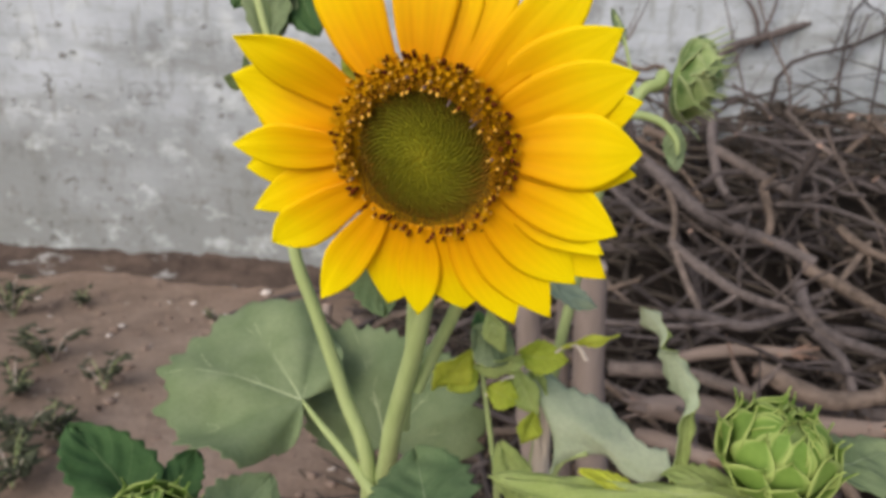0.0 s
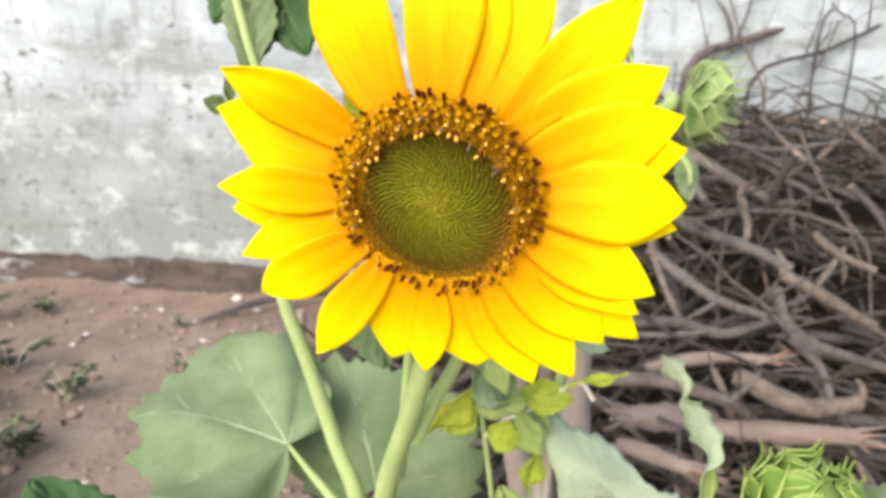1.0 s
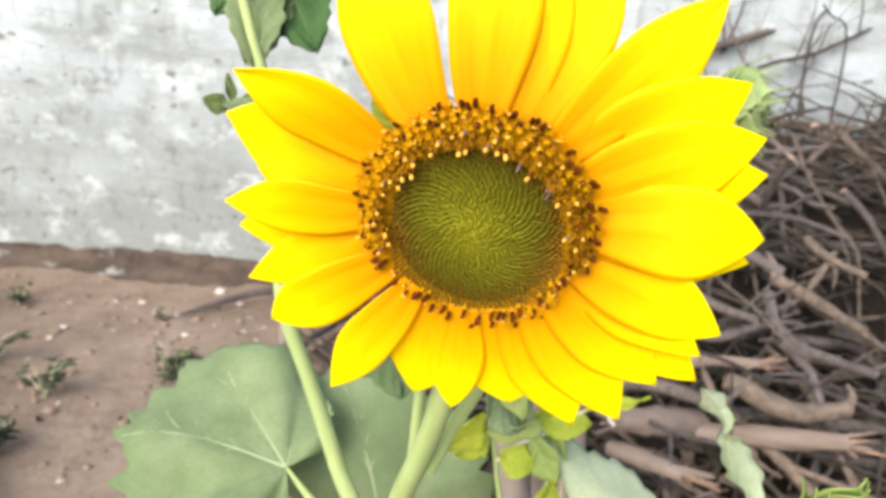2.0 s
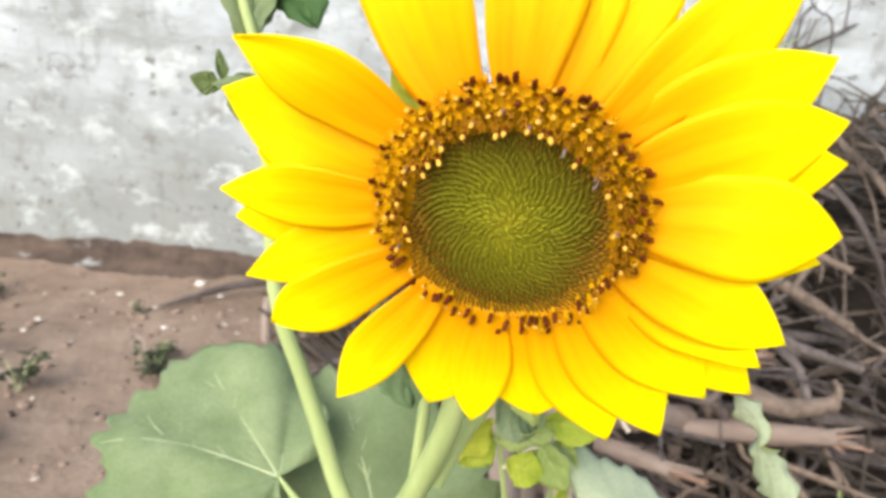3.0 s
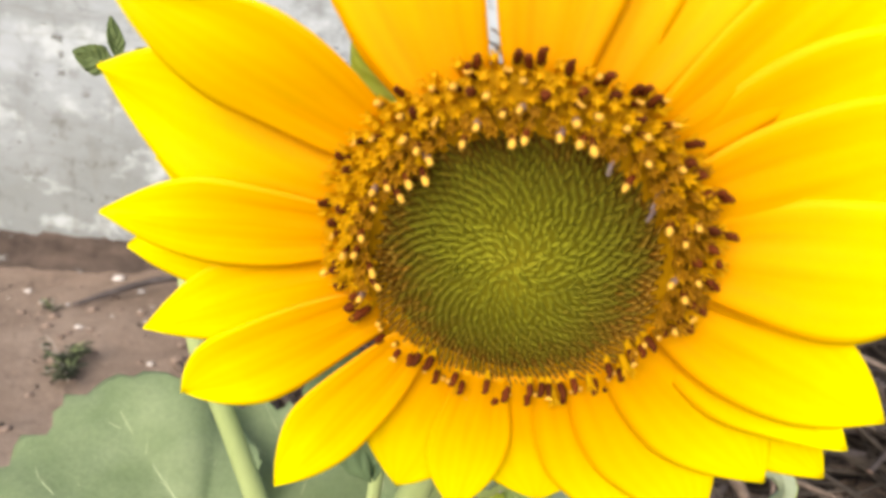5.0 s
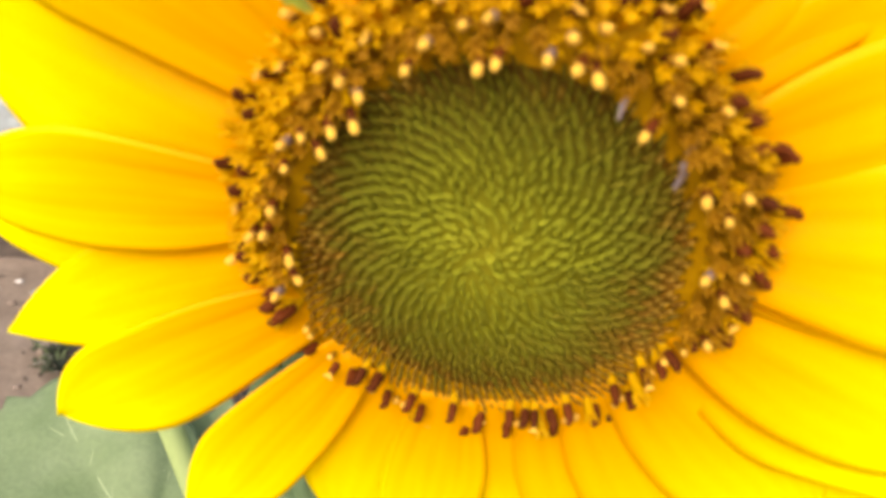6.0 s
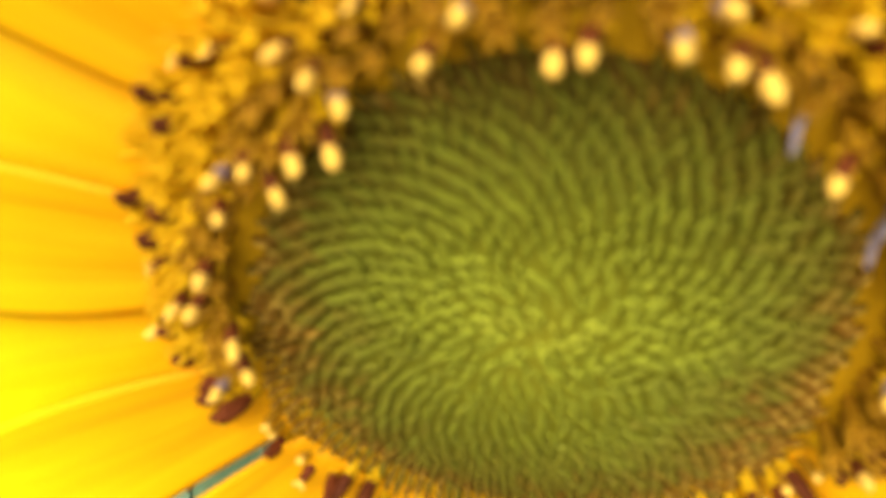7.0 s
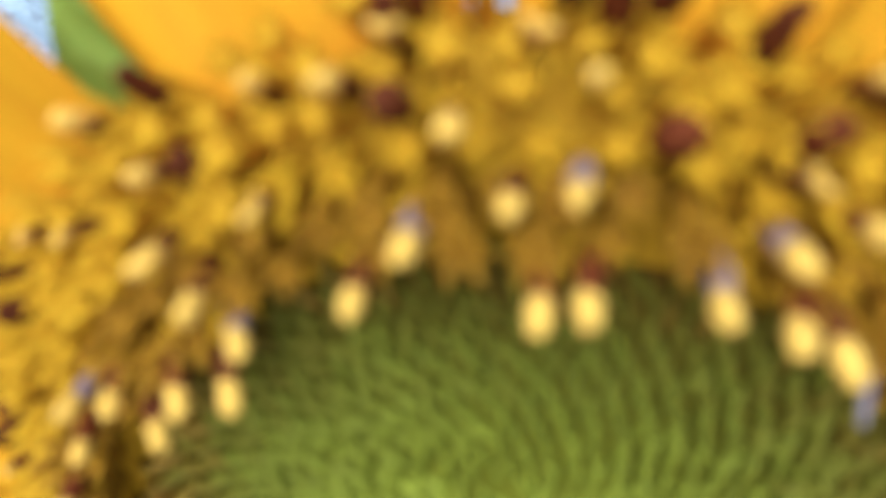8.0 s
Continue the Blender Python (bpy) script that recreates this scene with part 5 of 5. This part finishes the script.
def build_brushwood():
    base = (1.3, 1.9, 0.0)
    ob = root("brushwood_pile", base, "heap of tangled dry grey-brown branches against the wall", "brushwood pile")
    rng = random.Random(90)
    # thick branches that lie on the heap
    for k in range(290):
        x, y = rng.uniform(-0.35, 2.7), rng.uniform(1.25, 2.5)
        y = max(y, 1.25 + heap_front(x))
        depth = rng.choice((0.02, 0.05, 0.09, 0.14, 0.20)) + (0.08 if y < 1.65 else 0.0)
        if rng.random() < 0.45:
            az = radians(rng.gauss(-14, 22))
        else:
            az = radians(rng.uniform(-85, 85))
        d = Vector((math.cos(az), math.sin(az) * 0.55, 0))
        length = rng.uniform(0.35, 1.0)
        a, b = (x - d.x * length / 2, y - d.y * length / 2), (x + d.x * length / 2, y + d.y * length / 2)
        za, zb = max(heap(*a), 0.02), max(heap(*b), 0.02)
        slope = (zb - za) / length + math.tan(radians(max(-60, min(60, rng.gauss(-18, 34))))) * 0.8
        d.z = slope
        z = heap(x, y) - depth
        start = Vector((x, y, z)) - d * length / 2
        top = 0.86 if rng.random() < 0.9 else 0.98
        start.z = min(start.z, top)
        if start.z + d.z * length > top:
            d.z = (top - start.z) / length
        if start.z < 0.02:
            start.z = 0.02
        if start.z + d.z * length < 0.02:
            d.z = (0.02 - start.z) / length
        far = max(start.y, start.y + d.y * length)
        if far > wall_line(x) - 0.06:
            start.y -= far - wall_line(x) + 0.06
        left = min(start.x, start.x + d.x * length)
        if left < -0.42:
            start.x += -0.42 - left
        r = rng.choice((0.005, 0.006, 0.007, 0.009, 0.010, 0.012, 0.015))
        part("branch", branch_pieces(start, d, length, r, rng, 0.34, rng.randint(1, 4)), ob, origin=base)
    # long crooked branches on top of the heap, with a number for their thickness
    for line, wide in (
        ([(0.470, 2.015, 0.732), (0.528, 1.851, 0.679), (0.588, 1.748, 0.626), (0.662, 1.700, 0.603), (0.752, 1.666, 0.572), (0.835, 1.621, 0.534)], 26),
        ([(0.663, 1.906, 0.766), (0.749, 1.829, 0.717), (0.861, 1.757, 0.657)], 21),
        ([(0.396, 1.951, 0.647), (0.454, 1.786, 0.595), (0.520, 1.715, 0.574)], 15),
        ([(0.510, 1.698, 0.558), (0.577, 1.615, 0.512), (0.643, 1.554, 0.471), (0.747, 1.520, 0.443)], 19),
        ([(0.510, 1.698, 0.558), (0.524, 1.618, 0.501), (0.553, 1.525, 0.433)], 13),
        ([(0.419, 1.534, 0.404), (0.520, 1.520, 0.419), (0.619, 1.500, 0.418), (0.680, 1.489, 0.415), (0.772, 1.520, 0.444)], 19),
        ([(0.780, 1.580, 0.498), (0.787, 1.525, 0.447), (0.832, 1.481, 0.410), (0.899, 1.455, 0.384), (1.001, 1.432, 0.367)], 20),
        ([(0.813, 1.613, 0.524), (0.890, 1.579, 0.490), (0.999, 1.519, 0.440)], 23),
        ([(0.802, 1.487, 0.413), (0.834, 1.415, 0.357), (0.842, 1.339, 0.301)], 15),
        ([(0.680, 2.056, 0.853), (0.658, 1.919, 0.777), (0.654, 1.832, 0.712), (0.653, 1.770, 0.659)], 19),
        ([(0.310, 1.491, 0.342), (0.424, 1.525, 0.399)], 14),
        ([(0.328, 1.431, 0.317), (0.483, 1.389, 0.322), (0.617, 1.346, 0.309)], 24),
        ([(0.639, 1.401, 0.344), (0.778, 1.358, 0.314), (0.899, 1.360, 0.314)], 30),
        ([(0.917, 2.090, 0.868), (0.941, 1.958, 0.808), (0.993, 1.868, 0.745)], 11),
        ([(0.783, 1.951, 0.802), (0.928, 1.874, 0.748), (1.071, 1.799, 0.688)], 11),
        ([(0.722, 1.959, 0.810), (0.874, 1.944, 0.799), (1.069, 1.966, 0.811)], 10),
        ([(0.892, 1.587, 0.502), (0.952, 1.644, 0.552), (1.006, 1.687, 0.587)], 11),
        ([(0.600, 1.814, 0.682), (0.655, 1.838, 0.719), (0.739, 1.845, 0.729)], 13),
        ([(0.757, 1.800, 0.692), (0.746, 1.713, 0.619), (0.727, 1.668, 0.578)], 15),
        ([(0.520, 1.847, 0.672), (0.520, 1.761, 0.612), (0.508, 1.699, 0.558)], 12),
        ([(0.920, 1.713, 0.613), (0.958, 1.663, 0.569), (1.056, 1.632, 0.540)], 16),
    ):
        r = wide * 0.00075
        line = [tuple(c + rng.uniform(-0.008, 0.008) for c in p) for p in line]
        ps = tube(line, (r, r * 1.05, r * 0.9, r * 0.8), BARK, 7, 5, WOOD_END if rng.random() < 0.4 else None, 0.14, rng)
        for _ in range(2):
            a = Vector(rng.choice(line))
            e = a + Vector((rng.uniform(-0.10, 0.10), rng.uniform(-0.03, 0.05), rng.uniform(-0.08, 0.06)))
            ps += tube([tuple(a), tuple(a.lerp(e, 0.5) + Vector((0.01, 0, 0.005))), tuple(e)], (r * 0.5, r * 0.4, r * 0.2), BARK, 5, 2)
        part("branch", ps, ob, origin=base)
    # thick logs along the foot of the heap
    for k in range(5):
        x, y = rng.uniform(0.8, 2.0), rng.uniform(1.35, 1.75)
        z = 0.03 + rng.uniform(0, 0.30) * (y - 1.1) / 0.6
        length = rng.uniform(0.5, 1.1)
        az = radians(rng.gauss(0, 9))
        d = Vector((math.cos(az), math.sin(az), rng.uniform(-0.06, 0.06)))
        start = Vector((x, y, z)) - d * length * 0.4
        start.z = max(start.z, 0.03)
        part("branch", branch_pieces(start, d, length, rng.uniform(0.016, 0.028), rng, 0.04, 0, 8), ob, origin=base)
    # three split logs at the front, with torn reddish ends
    for a, b, r in (((0.370, 1.278, 0.300), (0.597, 1.397, 0.241), 0.034), ((0.495, 1.202, 0.233), (0.384, 1.334, 0.203), 0.023), ((0.883, 1.312, 0.259), (0.578, 1.372, 0.229), 0.028), ((0.594, 1.409, 0.358), (0.674, 1.425, 0.183), 0.012), ((0.746, 1.470, 0.361), (0.480, 1.513, 0.302), 0.018)):
        m = tuple((p + q) / 2 + rng.uniform(-0.015, 0.015) for p, q in zip(a, b))
        ps = tube([a, m, b], (r * 0.62, r * 0.95, r * 0.8), LOG, 10, 5, None, 0.14, rng)
        for k in range(13):
            e = Vector(a) + (Vector(a) - Vector(b)).normalized() * rng.uniform(0.015, 0.07) + Vector((0, rng.uniform(-r, r), rng.uniform(-r, r))) * 0.9
            s0 = Vector(a) + Vector((0, rng.uniform(-r, r), rng.uniform(-r, r))) * 0.5 + (Vector(b) - Vector(a)).normalized() * 0.03
            ps += tube([tuple(s0), tuple(e)], (r * 0.30, r * 0.06), rng.choice((WOOD_END, LOG)), 4, 1)
        part("branch", ps, ob, "thick split branch with a torn reddish end", origin=base)
    # dark sheet added inside the heap in place of shade between the branches
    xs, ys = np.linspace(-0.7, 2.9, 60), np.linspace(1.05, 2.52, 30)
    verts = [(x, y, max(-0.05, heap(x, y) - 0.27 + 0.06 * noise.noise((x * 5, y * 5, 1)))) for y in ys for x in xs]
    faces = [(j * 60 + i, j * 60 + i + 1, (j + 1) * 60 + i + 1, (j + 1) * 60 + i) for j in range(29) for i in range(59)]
    part("litter", [(verts, faces, None, LITTER_AND_SHADE)], ob, "dark sheet under the branches, standing in for shade in the gaps", origin=base)
    # small twigs between them
    pieces = []
    for k in range(1500):
        x, y = rng.uniform(-0.25, 2.9), rng.uniform(1.1, 2.55)
        y = min(2.55, max(y, 1.1 + heap_front(x)))
        z = max(0.01, heap(x, y) - rng.uniform(-0.03, 0.22))
        az = rng.uniform(0, math.pi)
        l = rng.uniform(0.15, 0.65)
        d = Vector((math.cos(az), math.sin(az), rng.uniform(-0.5, 0.4))) * l
        a = Vector((x, y, z))
        b = a + d
        b.x = max(b.x, -0.40)
        b.z = max(b.z, 0.008)
        b.y = min(b.y, wall_line(b.x) - 0.02)
        m = (a + b) / 2 + Vector((rng.uniform(-0.03, 0.03), rng.uniform(-0.03, 0.03), rng.uniform(-0.02, 0.03)))
        r = rng.uniform(0.0025, 0.009)
        pieces += tube([tuple(a), tuple(m), tuple(b)], (r, r * 0.8, r * 0.4), TWIG, 4, 2)
    part("twig_tangle", pieces, ob, "thin broken twigs", origin=base, kind="stuff")


build_brushwood()


def build_leaning_branches():
    """Bare branches that lean on the wall above the heap."""
    rng = random.Random(120)
    rows = [((0.841, 2.593, 0.994), (1.231, 2.662, 1.171), 0.018), ((1.055, 2.541, 0.959), (1.579, 2.639, 1.212), 0.009), ((0.934, 2.372, 0.752), (0.822, 2.639, 1.341), 0.004), ((1.086, 2.469, 0.885), (0.940, 2.712, 1.392), 0.005), ((1.272, 2.546, 1.121), (1.499, 2.739, 1.392), 0.005), ((1.187, 2.464, 0.850), (1.440, 2.718, 1.330), 0.004), ((1.407, 2.554, 1.126), (1.293, 2.721, 1.365), 0.004), ((0.646, 2.466, 0.946), (0.421, 2.584, 1.034), 0.010)]
    for a, b, r in rows:
        foot = (a[0] - 0.08, a[1] - 0.30, 0.0)
        ob = root("branch", foot, "bare grey branch leaning on the whitewashed wall", "branch", "leaning branches")
        m = tuple((p + q) / 2 + rng.uniform(-0.03, 0.03) for p, q in zip(a, b))
        low = tuple((p + q) / 2 + rng.uniform(-0.05, 0.05) for p, q in zip(foot, a))
        ps = tube([(foot[0], foot[1], 0.0), low, a, m, b], (r * 1.2, r * 1.1, r, r * 0.85, r * 0.5), BARK, 7, 4, None, 0.06, rng)
        for k in range(3):
            t = rng.uniform(0.2, 0.9)
            s = Vector(a).lerp(Vector(b), t)
            e = s + Vector((rng.uniform(-0.2, 0.2), rng.uniform(-0.04, 0.04), rng.uniform(0.05, 0.3)))
            e.y = min(e.y, wall_line(e.x) - 0.01)
            ps += tube([tuple(s), tuple((s + e) / 2 + Vector((0.02, 0, 0.01))), tuple(e)], (r * 0.4, r * 0.3, r * 0.12), BARK, 5, 3)
        part("limb", ps, ob, origin=foot)


build_leaning_branches()


# ---- small things on the ground ----
def build_stones():
    rng = random.Random(140)
    spots = [(-0.86, 2.60, 0.018), (-1.27, 2.20, 0.012), (-1.35, 1.98, 0.011), (-1.75, 2.45, 0.012), (-1.05, 2.42, 0.011), (-1.13, 2.5, 0.01), (-0.75, 2.5, 0.012)]
    spots += [(rng.uniform(-2.6, 0.1), rng.uniform(1.2, 2.5), rng.uniform(0.005, 0.012)) for _ in range(26)]
    for x, y, r in spots:
        ob = new("stone", mesh_of("stone", [blob((0, 0, 0), (r * rng.uniform(0.9, 1.5), r, r * 0.75), STONE, rng, 0.22, 5, 8)]))
        ob.location = (x, y, ground_height(x, y) + r * 0.35)
        tagged(ob, "small pale stone lying on bare soil", "stone", "stones on the soil")
    pieces = []
    for _ in range(700):
        x, y, r = rng.uniform(-2.8, 0.6), rng.uniform(1.0, 2.65), rng.uniform(0.003, 0.010) * rng.choice((1, 1, 1.8))
        pieces.append(blob((x, y, ground_height(x, y) + r * 0.25), (r * 1.2, r, r * 0.7), CLOD, rng, 0.25, 4, 6))
    for _ in range(260):
        x, y = rng.uniform(-2.6, 0.4), rng.uniform(0.95, 2.6)
        l, b = rng.uniform(0.006, 0.022), rng.uniform(0, 6.28)
        z = ground_height(x, y) + 0.004
        pieces.append(sheet(lambda u, w: (x + l * (u - 0.5) * math.cos(b) - l * 0.3 * w * math.sin(b), y + l * (u - 0.5) * math.sin(b) + l * 0.3 * w * math.cos(b), z + 0.25 * l * u * u + 0.1 * l * w * w), 3, 2, 0.0008, rng.choice((STEM_DRY, CLOD, LITTER_AND_SHADE))))
    ob = new("soil_clods", mesh_of("soil_clods", pieces))
    tagged(ob, "crumbs and small clods of reddish brown soil", "soil clods", kind="stuff")


build_stones()


def build_weed(x, y, size, seed):
    rng = random.Random(seed)
    base = (x, y, ground_height(x, y))
    ob = root("weed", base, "small dull green weed growing in bare soil", "weed", "weeds on the soil")
    for k in range(7):
        a = rng.uniform(0, 6.28)
        e = (base[0] + size * 0.6 * math.cos(a), base[1] + size * 0.6 * math.sin(a), base[2] + size * rng.uniform(0.4, 1.0))
        m = tuple((p + q) / 2 + d for p, q, d in zip(base, e, (0, 0, size * 0.2)))
        part("stem", tube([(base[0], base[1], base[2] - 0.005), m, e], (0.002, 0.0015, 0.001), STEM_DRY if k % 2 else STEM, 5, 3), ob, origin=base)
        for n in range(8):
            t = rng.uniform(0.3, 1.0)
            s = tuple(p + (q - p) * t for p, q in zip(base, e))
            b = rng.uniform(0, 6.28)
            l = size * rng.uniform(0.22, 0.42)
            tip = (s[0] + l * math.cos(b), s[1] + l * math.sin(b), s[2] + rng.uniform(-0.2, 0.4) * l)
            q = sheet(lambda u, w: tuple(s[i] + (tip[i] - s[i]) * u + (l * 0.26 * w * math.sin(math.pi * min(0.97, u + 0.06))) * (-math.sin(b), math.cos(b), 0.1)[i] for i in range(3)), 4, 2, 0.0006, LEAF_DULL)
            part("leaf", [q], ob, origin=base)


for k, ((x, y), size) in enumerate([((-1.71, 2.24), 0.17), ((-1.34, 1.90), 0.14), ((-1.08, 1.74), 0.11), ((-1.12, 1.44), 0.13), ((-1.08, 1.49), 0.10), ((-1.31, 1.68), 0.10), ((-1.54, 2.39), 0.08), ((-0.76, 1.87), 0.10), ((-0.80, 1.94), 0.09), ((-1.04, 1.28), 0.12), ((-0.99, 2.35), 0.05)]):
    build_weed(x, y, size, 160 + k)


def build_root():
    rng = random.Random(180)
    a = (-0.95, 2.30, 0.02)
    ob = root("fallen_branch", a, "dark crooked stick lying on the soil", "stick")
    part("limb", tube([(-0.93, 2.36, 0.008), (-0.84, 2.41, 0.03), (-0.70, 2.48, 0.06), (-0.45, 2.54, 0.09)], (0.007, 0.012, 0.014, 0.012), BARK, 7, 4, WOOD_END, 0.1, rng), ob, origin=a)
    b = (-0.50, 2.15, 0.0)
    ob = root("wooden_stake", b, "short brown wooden stub standing in the soil", "stake", "wooden stakes")
    part("post", tube([(-0.50, 2.15, -0.03), (-0.505, 2.16, 0.06), (-0.50, 2.17, 0.15)], (0.020, 0.018, 0.017), STAKE, 8, 3, WOOD_END, 0.08, rng), ob, origin=b)


build_root()
